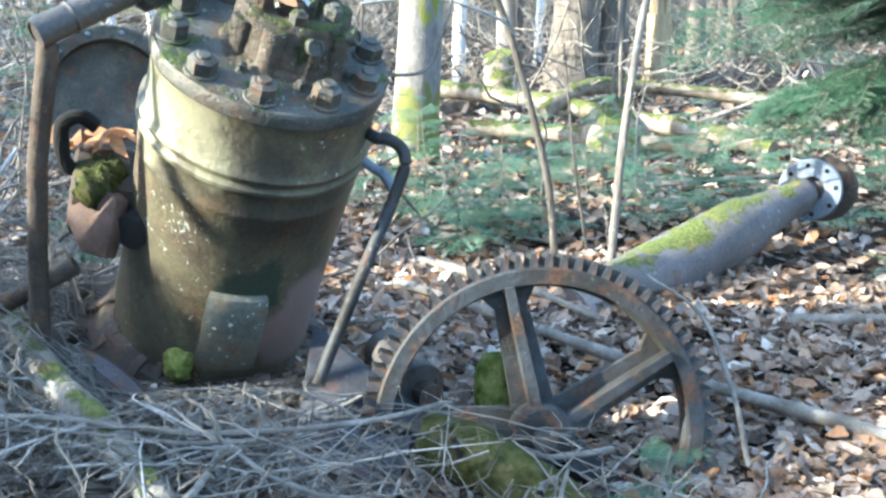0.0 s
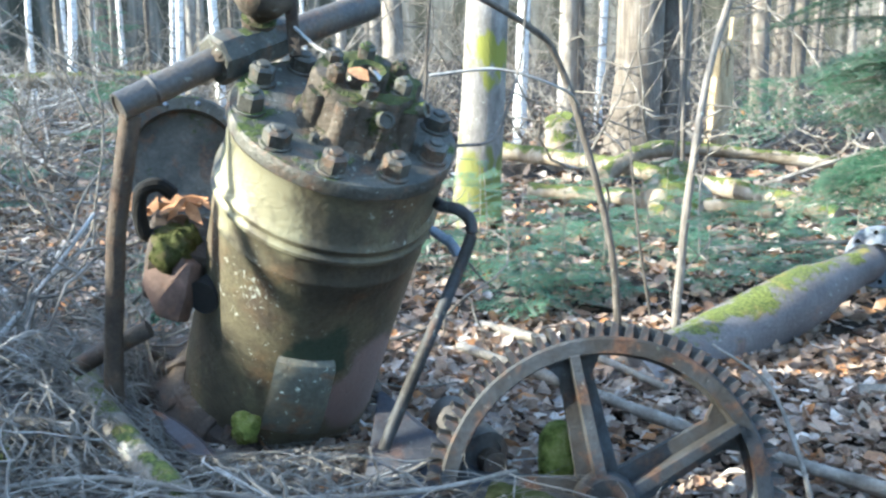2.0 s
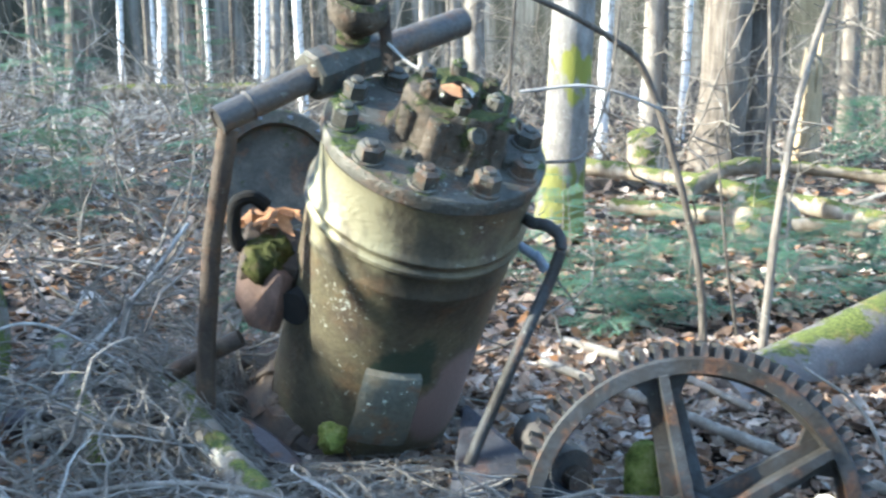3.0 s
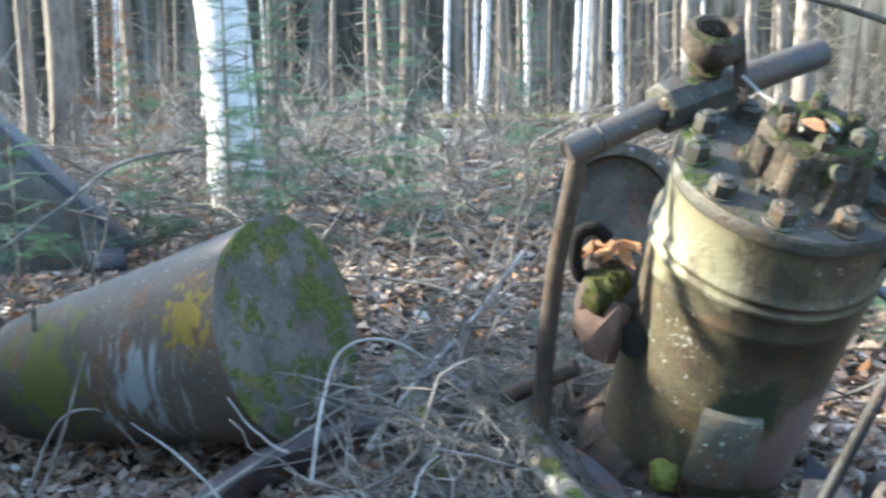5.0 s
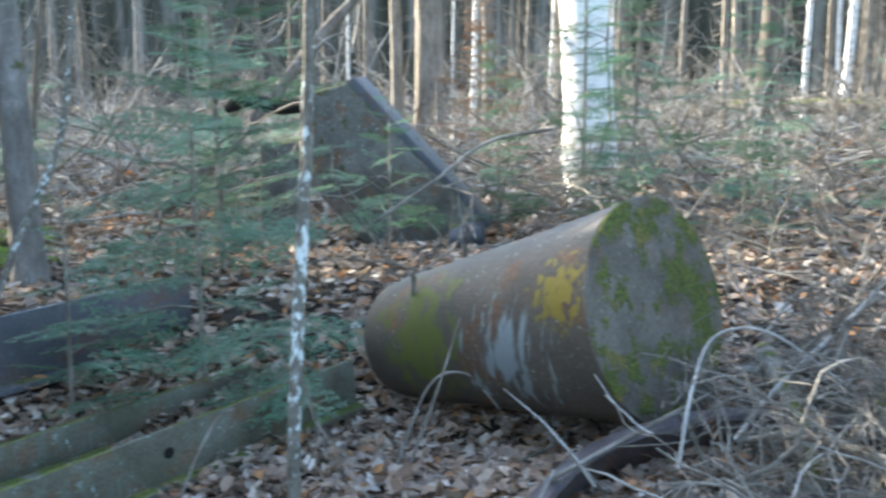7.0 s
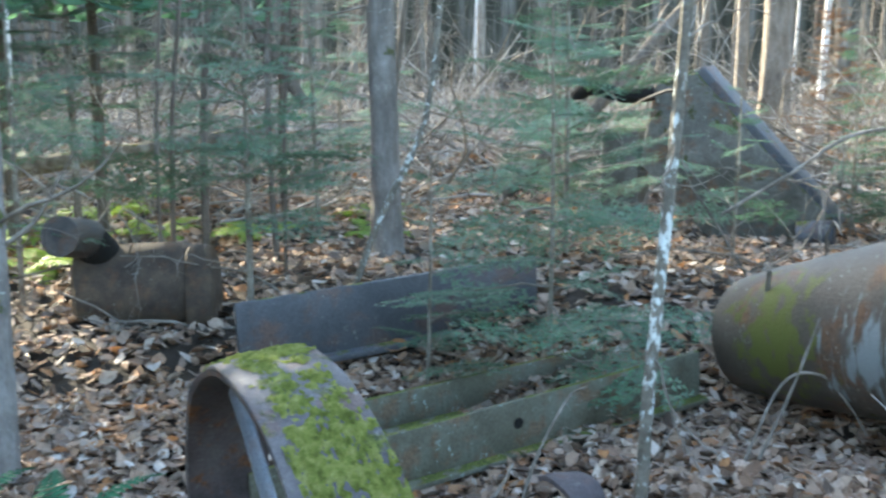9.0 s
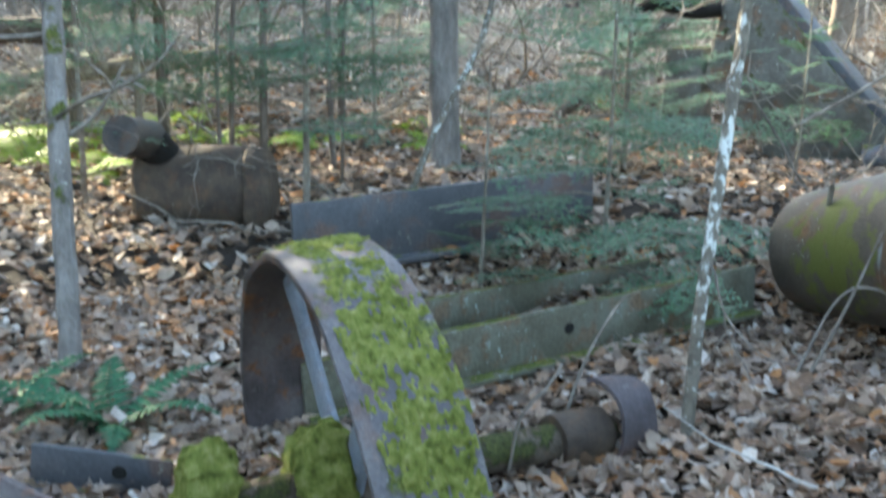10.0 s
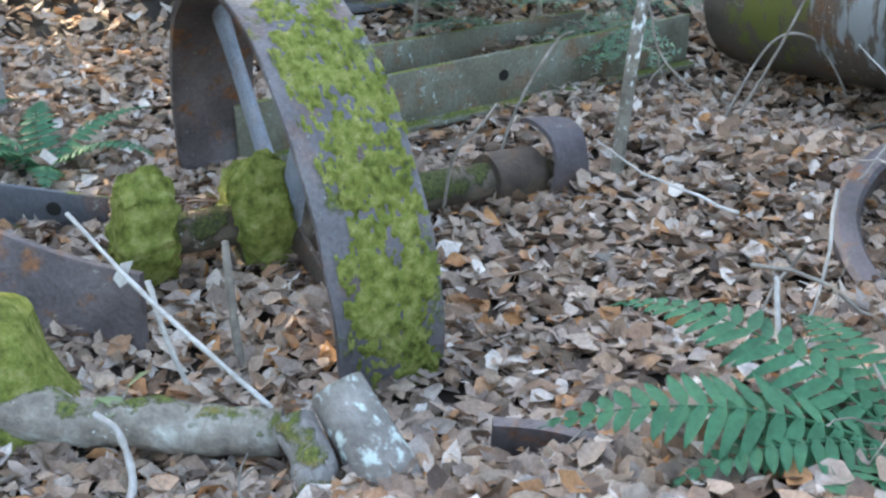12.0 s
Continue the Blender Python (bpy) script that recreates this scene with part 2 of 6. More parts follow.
M_MOSSTREE = surface("yellow_mossy_bark", [(0.13, 0.115, 0.105), (0.22, 0.20, 0.18), (0.33, 0.31, 0.29)], 6, 0.95, bump=0.8, fine=40, stretch=(2, 2, 0.8), lichen=0.7, patches=[((0.05, -0.1, 0.25), 0.7, (0.14, 0.14, 0.04), (11, 11, 5), 0.76), ((0.12, -0.1, 1.05), 0.32, (0.20, 0.20, 0.04), (11, 11, 6), 0.76)])
M_WOOD = surface("split_wood", [(0.30, 0.20, 0.10), (0.50, 0.38, 0.22), (0.62, 0.50, 0.34)], 6, 0.8, bump=0.6, stretch=(6, 6, 0.4))
M_ROTLOG = surface("rotten_log", [(0.12, 0.09, 0.06), (0.26, 0.21, 0.15), (0.40, 0.36, 0.30)], 5, 0.95, bump=0.8, fine=30, moss=0.4, moss_side=-0.16)
M_NEEDLE = surface("fir_needles", [(0.075, 0.185, 0.10), (0.12, 0.27, 0.145), (0.165, 0.33, 0.175), (0.12, 0.25, 0.17)], 3, 0.6, bump=0.0, island=True, trans=0.4, spec=0.5)
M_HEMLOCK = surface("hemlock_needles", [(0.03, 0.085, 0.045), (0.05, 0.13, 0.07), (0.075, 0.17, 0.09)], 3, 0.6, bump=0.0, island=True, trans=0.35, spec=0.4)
M_CROWN = surface("canopy", [(0.03, 0.06, 0.025), (0.05, 0.09, 0.03), (0.08, 0.13, 0.05)], 2, 0.7, bump=0.0, island=True, trans=0.25)
M_DRYNEEDLE = surface("dry_orange_needles", [(0.30, 0.13, 0.05), (0.42, 0.22, 0.09), (0.24, 0.12, 0.06)], 3, 0.8, bump=0.0, island=True, trans=0.2)
M_FERN = surface("fern_green", [(0.028, 0.10, 0.05), (0.045, 0.15, 0.075), (0.07, 0.20, 0.10)], 12, 0.65, bump=0.1, fine=90, trans=0.25, spec=0.2)
M_YELLOWFERN = surface("yellow_green_fern", [(0.18, 0.30, 0.04), (0.30, 0.42, 0.07)], 12, 0.6, bump=0.1, trans=0.35)
M_FAR = surface("far_woods", [(0.022, 0.024, 0.017), (0.085, 0.082, 0.064), (0.27, 0.255, 0.23)], 1.3, 1.0, bump=0.0, fine=6, stretch=(1.5, 1.5, 0.12), spec=0.0)
M_SHELL = surface("violet_brown_iron", [(0.06, 0.05, 0.05), (0.10, 0.085, 0.088), (0.15, 0.125, 0.13)], 6, 0.7, 0.2, 0.4, 80, rust=0.2, lichen=0.2)
M_COVER = surface("red_brown_plate", [(0.07, 0.042, 0.03), (0.12, 0.075, 0.055), (0.17, 0.11, 0.085)], 9, 0.8, 0.1, 0.4, 80, rust=0.2)
M_DARK = surface("dark_hollow", [(0.010, 0.009, 0.008), (0.02, 0.018, 0.015)], 9, 0.95)

# ---- geometry helpers ----
rng = np.random.default_rng(7)


class Geo:
    def __init__(self):
        self.v, self.f, self.n = [], [], 0

    def add(self, v, *faces):
        v = np.asarray(v, float).reshape(-1, 3)
        self.v.append(v)
        for f in faces:
            if len(f):
                self.f.append(np.asarray(f, int) + self.n)
        self.n += len(v)
        return self

    def join(self, other, m=None):
        for_v = np.vstack(other.v)
        if m is not None:
            a = np.array(m)
            for_v = for_v @ a[:3, :3].T + a[:3, 3]
        base = self.n
        self.v.append(for_v)
        self.f += [f + base for f in other.f]
        self.n += len(for_v)
        return self

    def verts(self):
        return np.vstack(self.v)

    def moved(self, m):
        return Geo().join(self, m)

    def warp(self, fn):
        self.v = [fn(self.verts())]
        return self


def mesh_of(name, geo, material, sharp=35, offset=(0, 0, 0)):
    me = bpy.data.meshes.new(name)
    v = geo.verts() - np.array(offset)
    idx = np.concatenate([f.ravel() for f in geo.f])
    tot = np.concatenate([np.full(len(f), f.shape[1]) for f in geo.f])
    start = np.concatenate([[0], np.cumsum(tot)[:-1]])
    me.vertices.add(len(v))
    me.vertices.foreach_set("co", v.ravel())
    me.loops.add(len(idx))
    me.loops.foreach_set("vertex_index", idx)
    me.polygons.add(len(tot))
    me.polygons.foreach_set("loop_start", start)
    me.update(calc_edges=True)
    me.polygons.foreach_set("use_smooth", np.full(len(tot), sharp > 0))
    if 0 < sharp < 180:
        me.set_sharp_from_angle(angle=radians(sharp))
    me.materials.append(material)
    me.update()
    return me


def thing(name, loc, label, category, group="", kind=""):
    e = new(name)
    e.empty_display_size = 0.1
    e.location = loc
    return tagged(e, label, category, group, kind)


def part(name, geo, material, parent, label="", sharp=35, origin=None):
    o = origin if origin is not None else (parent.location if parent.parent is None else parent.parent.location)
    ob = new(name, mesh_of(name, geo, material, sharp, o))
    ob.parent = parent
    return tagged(ob, label)


def single(name, geo, material, loc, label, category, group="", kind="", sharp=35):
    ob = new(name, mesh_of(name, geo, material, sharp, loc))
    ob.location = loc
    return tagged(ob, label, category, group, kind)


def unit(v):
    v = np.asarray(v, float)
    return v / np.linalg.norm(v)


def axes(origin, z, xhint=(1, 0, 0)):
    """A pose whose z runs along the given way."""
    z = unit(z)
    x = unit(np.asarray(xhint, float) - np.dot(xhint, z) * z)
    y = np.cross(z, x)
    m = np.eye(4)
    m[:3, 0], m[:3, 1], m[:3, 2], m[:3, 3] = x, y, z, origin
    return m


def lathe(profile, seg=48, sweep=360.0, wob=0.0):
    """Turns (r, z) pairs round z; closed where the radius is 0."""
    g = Geo()
    full = sweep >= 360
    k = seg if full else seg + 1
    a = np.radians(np.linspace(0, sweep, seg, endpoint=False) if full else np.linspace(0, sweep, seg + 1))
    p = np.array(profile, float)
    v = np.stack([np.outer(p[:, 0], np.cos(a)), np.outer(p[:, 0], np.sin(a)), np.repeat(p[:, 1:2], k, 1)], -1).reshape(-1, 3)
    if wob:
        v += rng.normal(0, wob, v.shape)
    q = []
    for i in range(len(p) - 1):
        for j in range(seg):
            j2 = (j + 1) % k
            q.append((i * k + j, i * k + j2, (i + 1) * k + j2, (i + 1) * k + j))
    return g.add(v, q)


def tube(pts, radii, sides=8, cap=True):
    p = np.asarray(pts, float)
    r = np.full(len(p), radii) if np.isscalar(radii) else np.asarray(radii, float)
    d = np.gradient(p, axis=0)
    d /= np.linalg.norm(d, axis=1)[:, None] + 1e-9
    up = np.array((0.13, 0.21, 0.97)) if abs(d[0, 2]) < 0.9 else np.array((0.97, 0.2, 0.1))
    v = []
    for c, t, rad in zip(p, d, r):
        x = unit(np.cross(t, up))
        y = np.cross(t, x)
        a = np.linspace(0, 2 * np.pi, sides, endpoint=False)
        v.append(c + rad * (np.cos(a)[:, None] * x + np.sin(a)[:, None] * y))
    v = np.vstack(v)
    i = np.arange(len(p) - 1)[:, None] * sides
    j = np.arange(sides)[None, :]
    q = np.stack([i + j, i + (j + 1) % sides, i + sides + (j + 1) % sides, i + sides + j], -1).reshape(-1, 4)
    g = Geo().add(v, q)
    if cap:
        n = len(p) - 1
        g.f.append(np.array([list(range(sides))[::-1]]))
        g.f.append(np.array([[n * sides + k for k in range(sides)]]))
    return g


def hollow(pts, r, wall, sides=20):
    """An open pipe with a bore that shows at its first end."""
    p = np.asarray(pts, float)
    d = unit(p[1] - p[0])
    g = Geo()
    m = axes(p[0], d, (0.3, 0.5, 0.8) if abs(d[2]) < 0.8 else (1, 0, 0))
    a = np.linspace(0, 2 * np.pi, sides, endpoint=False)
    rings = [(0.2, r - wall), (0.0, r - wall), (0.0, r), (0.01, r)]
    v = np.vstack([np.stack([rr * np.cos(a), rr * np.sin(a), np.full(sides, z)], -1) for z, rr in rings])
    f = []
    for i in range(3):
        for j in range(sides):
            j2 = (j + 1) % sides
            f.append((i * sides + j, i * sides + j2, (i + 1) * sides + j2, (i + 1) * sides + j))
    g.add(v, f, [list(range(sides))])
    g = g.moved(m)
    return g.join(tube(p + np.array([d * 0.005] + [d * 0] * (len(p) - 1)), r, sides))


def box(sx, sy, sz, bevel=0.01, m=None, seg=2):
    bm = bmesh.new()
    bmesh.ops.create_cube(bm, size=1.0)
    for v in bm.verts:
        v.co = Vector((v.co.x * sx, v.co.y * sy, v.co.z * sz))
    if bevel:
        bmesh.ops.bevel(bm, geom=list(bm.edges), offset=bevel, segments=seg, affect="EDGES", profile=0.5)
    return from_bm(bm, m)


def from_bm(bm, m=None):
    bm.verts.index_update()
    g = Geo()
    by = {}
    for f in bm.faces:
        by.setdefault(len(f.verts), []).append([v.index for v in f.verts])
    g.add([v.co[:] for v in bm.verts], *by.values())
    bm.free()
    return g if m is None else g.moved(m)


def prism(poly, depth, bevel=0.01, m=None):
    """A polygon in x-z, thick along y."""
    bm = bmesh.new()
    fr = [bm.verts.new((x, -depth / 2, z)) for x, z in poly]
    bk = [bm.verts.new((x, depth / 2, z)) for x, z in poly]
    bm.faces.new(fr)
    bm.faces.new(bk[::-1])
    for i in range(len(poly)):
        j = (i + 1) % len(poly)
        bm.faces.new((fr[j], fr[i], bk[i], bk[j]))
    bmesh.ops.recalc_face_normals(bm, faces=bm.faces)
    if bevel:
        bmesh.ops.bevel(bm, geom=list(bm.edges), offset=bevel, segments=2, affect="EDGES", profile=0.5)
    return from_bm(bm, m)


def lumpy(geo, amp, freq, seed=0.0):
    def fn(v):
        out = v.copy()
        for i, p in enumerate(v):
            q = Vector(p) * freq + Vector((seed, seed * 2, 3))
            out[i] += np.array(noise.noise_vector(q)) * amp
        return out
    return geo.warp(fn)


def hexhead(r, h, m):
    g = lathe([(0, h), (r * 0.72, h), (r, h * 0.86), (r, 0.0)], 6)
    w = lathe([(r * 1.12, 0.16 * h), (r * 1.17, 0.12 * h), (r * 1.17, -0.002)], 16)
    w2 = lathe([(r * 0.5, 0.16 * h), (r * 1.12, 0.16 * h)], 16)
    stud = lathe([(0, h * 1.16), (r * 0.42, h * 1.16), (r * 0.5, h * 1.1), (r * 0.5, h * 0.9)], 10)
    return g.join(w).join(w2).join(stud).moved(m)


def moss_mat(radius, z0, z1, a0, a1, thr, na=150, nz=26, thick=0.010, seed=0.0):
    """A ragged moss layer lying on the outside of a wheel round z."""
    aa, zz = np.radians(np.linspace(a0, a1, na)), np.linspace(z0, z1, nz)
    keep = np.zeros((na, nz))
    v = np.zeros((na, nz, 3))
    for i, a in enumerate(aa):
        for j, z in enumerate(zz):
            q = Vector((radius * math.cos(a), radius * math.sin(a), z))
            w = noise.noise(q * 6.0 + Vector((seed, 0, 0))) * 0.7 + 0.6 * noise.noise(q * 24.0) + 0.7 * noise.noise(Vector((q.x * 60.0, q.y * 60.0, q.z * 90.0)))
            e = min(1.0, min(z - z0, z1 - z) / (z1 - z0) * 4.0) - 0.75
            keep[i, j] = w + 0.7 * e - thr
            rr = radius - 0.003 + thick * min(1.0, max(0.0, keep[i, j] * 2.5)) * (1.0 + 0.5 * noise.noise(q * 60.0)) + 0.003 * noise.noise(q * 130.0)
            v[i, j] = (rr * math.cos(a), rr * math.sin(a), z)
    f = [(i * nz + j, (i + 1) * nz + j, (i + 1) * nz + j + 1, i * nz + j + 1) for i in range(na - 1) for j in range(nz - 1)
         if max(keep[i, j], keep[i + 1, j], keep[i, j + 1], keep[i + 1, j + 1]) > 0]
    return Geo().add(v.reshape(-1, 3), f)


def spot(x, y, z=0.0, turn=0.0):
    return np.array(pose(x, y, z, 0, 0, turn))


def bend(points, n=12):
    """A smooth way through points."""
    p = np.asarray(points, float)
    p = np.vstack([2 * p[0] - p[1], p, 2 * p[-1] - p[-2]])
    out = []
    for i in range(1, len(p) - 2):
        for t in np.linspace(0, 1, n, endpoint=False):
            a, b, c, d = p[i - 1], p[i], p[i + 1], p[i + 2]
            out.append(0.5 * (2 * b + (c - a) * t + (2 * a - 5 * b + 4 * c - d) * t * t + (3 * b - a - 3 * c + d) * t ** 3))
    out.append(p[-2])
    return np.array(out)


def wander(start, way, length, n=10, curl=0.15, droop=0.0):
    p = [np.asarray(start, float)]
    d = unit(way)
    for i in range(n):
        d = unit(d + rng.normal(0, curl, 3) + np.array((0, 0, -droop)))
        p.append(p[-1] + d * length / n)
    return np.array(p)


def smooth(x):
    x = np.clip(x, 0, 1)
    return x * x * (3 - 2 * x)


def gz(x, y):
    """The height of the ground."""
    x, y = np.asarray(x, float), np.asarray(y, float)
    far = smooth((np.hypot(x, y) - 6) / 6)
    z = -0.30 * smooth((-x - 0.9) / 1.0) * (1 - smooth((y - 1.1) / 1.6)) * (1 - 0.6 * smooth((-x - 3.5) / 2))
    z = z - 0.20 * np.exp(-((x + 2.85) / 0.85) ** 2 - ((y - 2.62) / 0.45) ** 2)
    z = z - 0.13 * np.exp(-((x - 0.45) / 0.6) ** 2 - ((y - 2.45) / 0.45) ** 2)
    z = z + 0.03 * np.sin(1.7 * x + 0.6) * np.sin(1.3 * y + 1.1) + 0.015 * np.sin(4.1 * x - 1) * np.sin(3.7 * y)
    z = z + far * (0.10 * np.sin(0.45 * x + 1) * np.sin(0.38 * y) + 0.05 * np.sin(1.3 * x) * np.sin(1.1 * y + 2))
    return z * (1 - smooth((np.hypot(x, y) - 60) / 60))


# ---- ground ----
s = np.linspace(-1, 1, 301)
gx = -1.2 + 6.0 * s + 390 * s ** 7
gy = 2.5 + 6.5 * s + 390 * s ** 7
X, Y = np.meshgrid(gx, gy)
N = len(s)
V = np.stack([X, Y, gz(X, Y) + 0.012 * rng.normal(size=X.shape) * (np.hypot(X, Y) < 12)], -1).reshape(-1, 3)
I = (np.arange(N - 1)[:, None] * N + np.arange(N - 1)[None, :]).ravel()
ground = new("ground", mesh_of("ground", Geo().add(V, np.stack([I, I + 1, I + N + 1, I + N], -1)), M_SOIL, 180))
tagged(ground, "dark forest soil under fallen leaves", "ground", kind="structure")

wall = lathe([(44, 8.0), (44, -1.0)], 192)
wall.warp(lambda v: v + np.stack([0 * v[:, 0], 0 * v[:, 0], (v[:, 2] > 3) * (1.5 * np.sin(np.arctan2(v[:, 1], v[:, 0]) * 23) + 1.5 * np.sin(np.arctan2(v[:, 1], v[:, 0]) * 41))], -1))
tagged(new("backdrop", mesh_of("backdrop", wall, M_FAR, 180)), "dark distant woods closing the view", "woods", kind="structure")

# ---- steam engine ----
E_BASE, E_AX = np.array((-0.726, 3.088, 0.131)), unit((0.295, -0.389, 0.873))
EM = axes(E_BASE, E_AX, (0.985, 0.17, 0.0))
engine = thing("steam_engine", (-0.74, 3.10, 0.05), "leaning rusty olive-brown vertical steam cylinder with bolted mossy head", "steam engine")
body = lathe([(0.0, -0.08), (0.22, -0.08), (0.262, -0.06), (0.286, -0.01), (0.292, 0.10), (0.293, 0.40), (0.294, 0.668), (0.297, 0.674), (0.297, 0.684), (0.294, 0.690), (0.294, 0.742), (0.300, 0.752), (0.308, 0.760), (0.308, 0.770),
              (0.302, 0.776), (0.300, 0.784), (0.306, 0.792), (0.308, 0.803), (0.302, 0.814), (0.295, 0.824), (0.294, 0.93), (0.297, 0.955), (0.299, 0.960)], 96)
body = lumpy(body, 0.004, 5.0)
cyl = part("cylinder_body", body.moved(EM), M_ENGINE, engine)
head = lathe([(0.297, 0.958), (0.303, 0.964), (0.304, 0.995), (0.299, 1.003), (0.28, 1.004), (0.2, 1.003), (0.0, 1.003)], 96)
plate = part("cylinder_head", lumpy(head, 0.002, 9.0).moved(EM), M_TOP, engine, "grimy blackened iron cover plate")
for k in range(10):
    a = radians(9 + 36 * k)
    m = EM @ spot(0.252 * math.cos(a), 0.252 * math.sin(a), 1.003, 40 + 23 * k)
    part("bolt", hexhead(0.036, 0.046 + 0.005 * (k % 3), m), M_TOP, plate)
BO = EM @ spot(0.030, 0.010)
boss = lathe([(0.166, 1.0), (0.162, 1.012), (0.148, 1.022), (0.144, 1.06), (0.140, 1.118), (0.134, 1.130), (0.118, 1.134), (0.074, 1.130), (0.066, 1.112), (0.0, 1.108)], 56)
boss = part("gland_boss", lumpy(lumpy(boss, 0.007, 14.0), 0.003, 50.0).moved(BO), M_MOSSY, engine, "moss-stained cast gland boss")
for k, (a, rr, h) in enumerate(((-152, 0.138, 1.105), (-112, 0.140, 1.120), (-74, 0.144, 1.100), (-38, 0.138, 1.110), (18, 0.135, 1.12))):
    c = spot(rr * math.cos(radians(a)), rr * math.sin(radians(a)))
    lug = lathe([(0.040, 1.0), (0.034, 1.012), (0.029, 1.03), (0.028, h - 0.006), (0.025, h), (0.0, h)], 24)
    lug = part("lug", lumpy(lug, 0.004, 30.0, k).moved(BO @ c), M_MOSSY, boss)
    part("nut", hexhead(0.026, 0.034, BO @ c @ np.array(pose(0, 0, h - 0.002, 0, 0, 23 * k))), M_TOP if k % 2 else M_MOSSY, lug)
for k in range(6):
    a = radians(30 + 60 * k)
    part("nut", hexhead(0.024, 0.034 + 0.008 * (k % 2), BO @ spot(0.100 * math.cos(a), 0.100 * math.sin(a), 1.128, 31 * k)), M_TOP if k % 3 else M_MOSSY, boss)
for k in range(3):
    a = radians(-128 + 47 * k)
    part("set_screw", hexhead(0.013, 0.022, BO @ spot(0.185 * math.cos(a), 0.185 * math.sin(a), 1.003, 19 * k)), M_TOP, boss)
part("packing_gland", lathe([(0.03, 1.10), (0.052, 1.10), (0.054, 1.15), (0.044, 1.158), (0.03, 1.15), (0.03, 1.10)], 24).moved(BO), M_MOSSY, boss)
for bx, by, ex, ey in ((0.155, -0.085, 0.09, -0.05), (0.045, -0.175, 0.03, -0.10), (0.10, 0.10, 0.06, 0.06)):
    part("oil_pipe_stub", hollow([(BO @ np.array((bx, by, 1.118, 1)))[:3], (BO @ np.array((ex, ey, 1.07, 1)))[:3]], 0.021, 0.006, 16), M_TOP, boss)
# patch of bare casting low on the body
pa = lathe([(0.290, 0.125), (0.318, 0.140), (0.324, 0.16), (0.326, 0.28), (0.322, 0.385), (0.312, 0.402), (0.290, 0.408)], 20, 30)
pa.f.append(np.array([[i * 21 for i in range(7)]]))
pa.f.append(np.array([[i * 21 + 20 for i in range(7)][::-1]]))
part("casting_pad", lumpy(pa, 0.003, 9).moved(EM @ spot(0, 0, 0, -102)), M_PAD, engine, "lichen-speckled raised casting pad")
# foot flange with holding bolts
foot = lathe([(0.25, -0.125), (0.37, -0.125), (0.395, -0.12), (0.40, -0.10), (0.395, -0.075), (0.37, -0.068), (0.25, -0.064)], 64)
foot = part("foot_flange", lumpy(foot, 0.012, 6.0).moved(EM), M_RUSTPIPE, engine, "rusty brown foot flange")
for k in range(8):
    a = radians(45 * k + 12)
    part("foot_bolt", hexhead(0.024, 0.03, EM @ spot(0.345 * math.cos(a), 0.345 * math.sin(a), -0.066, 17 * k)), M_RUSTPIPE, foot)
for k in range(4):
    a = radians(200 + 40 * k)
    g = prism([(0.0, 0.0), (0.10, 0.0), (0.09, 0.03), (0.0, 0.16)], 0.03, 0.006)
    part("gusset", g.moved(EM @ spot(0.275 * math.cos(a), 0.275 * math.sin(a), -0.07, math.degrees(a))), M_RUSTPIPE, engine)
under = lathe([(0.0, -0.30), (0.38, -0.30), (0.40, -0.26), (0.38, -0.13), (0.0, -0.126)], 40)
part("pedestal", lumpy(under, 0.02, 5.0).moved(EM), M_RUSTPIPE, engine)
for a0, sw, hh in ((150, 116, 0.05), (296, 50, 0.03)):
    sk = lathe([(0.288, hh), (0.318, hh - 0.012), (0.335, hh - 0.05), (0.40, -0.045), (0.432, -0.065), (0.436, -0.13), (0.41, -0.17), (0.29, -0.17)], 28, sw)
    sk = part("base_skirt", lumpy(lumpy(sk, 0.02, 6.0, a0), 0.007, 25).moved(EM @ spot(0, 0, 0, a0)), M_RUSTPIPE, engine, "flared rusty base casting")
    for k in range(int(sw / 26)):
        a = radians(a0 + 14 + 26 * k)
        part("foot_bolt", hexhead(0.024, 0.034, EM @ spot(0.385 * math.cos(a), 0.385 * math.sin(a), -0.045, 17 * k)), M_RUSTPIPE, sk)
        a += radians(12)
        rib = prism([(0.0, -0.06), (0.115, -0.06), (0.108, -0.03), (0.03, 0.05), (0.0, 0.06)], 0.032, 0.006)
        part("rib", lumpy(rib, 0.004, 20).moved(EM @ spot(0.28 * math.cos(a), 0.28 * math.sin(a), 0.0, math.degrees(a))), M_RUSTPIPE, sk)
part("moss_tuft", lumpy(lumpy(lathe([(0.0, 0.045), (0.015, 0.043), (0.028, 0.035), (0.038, 0.02), (0.042, 0.0), (0.04, -0.025), (0.03, -0.05), (0.0, -0.06)], 32), 0.03, 18), 0.016, 60).moved(EM @ spot(-0.10, -0.285, 0.12)), M_MOSS, engine, "yellow-green moss tuft")
# drain cock
c0 = (EM @ np.array((0.275, -0.10, 0.775, 1)))[:3]
c1 = (EM @ np.array((0.345, -0.13, 0.755, 1)))[:3]
cock = part("drain_cock", tube([c0, c0 * 0.4 + c1 * 0.6, c1], [0.013, 0.014, 0.011], 12), M_FLANGE, engine, "grey brass drain cock")
part("cock_key", tube([c1 + np.array((-0.012, 0, 0.02)), c1, c1 + np.array((0.02, 0, -0.03))], [0.011, 0.014, 0.016], 10), M_FLANGE, cock)
part("cock_wire", tube(wander(c1, (0.7, -0.1, -0.6), 0.14, 6, 0.1), 0.003, 5), M_PIPE, cock)
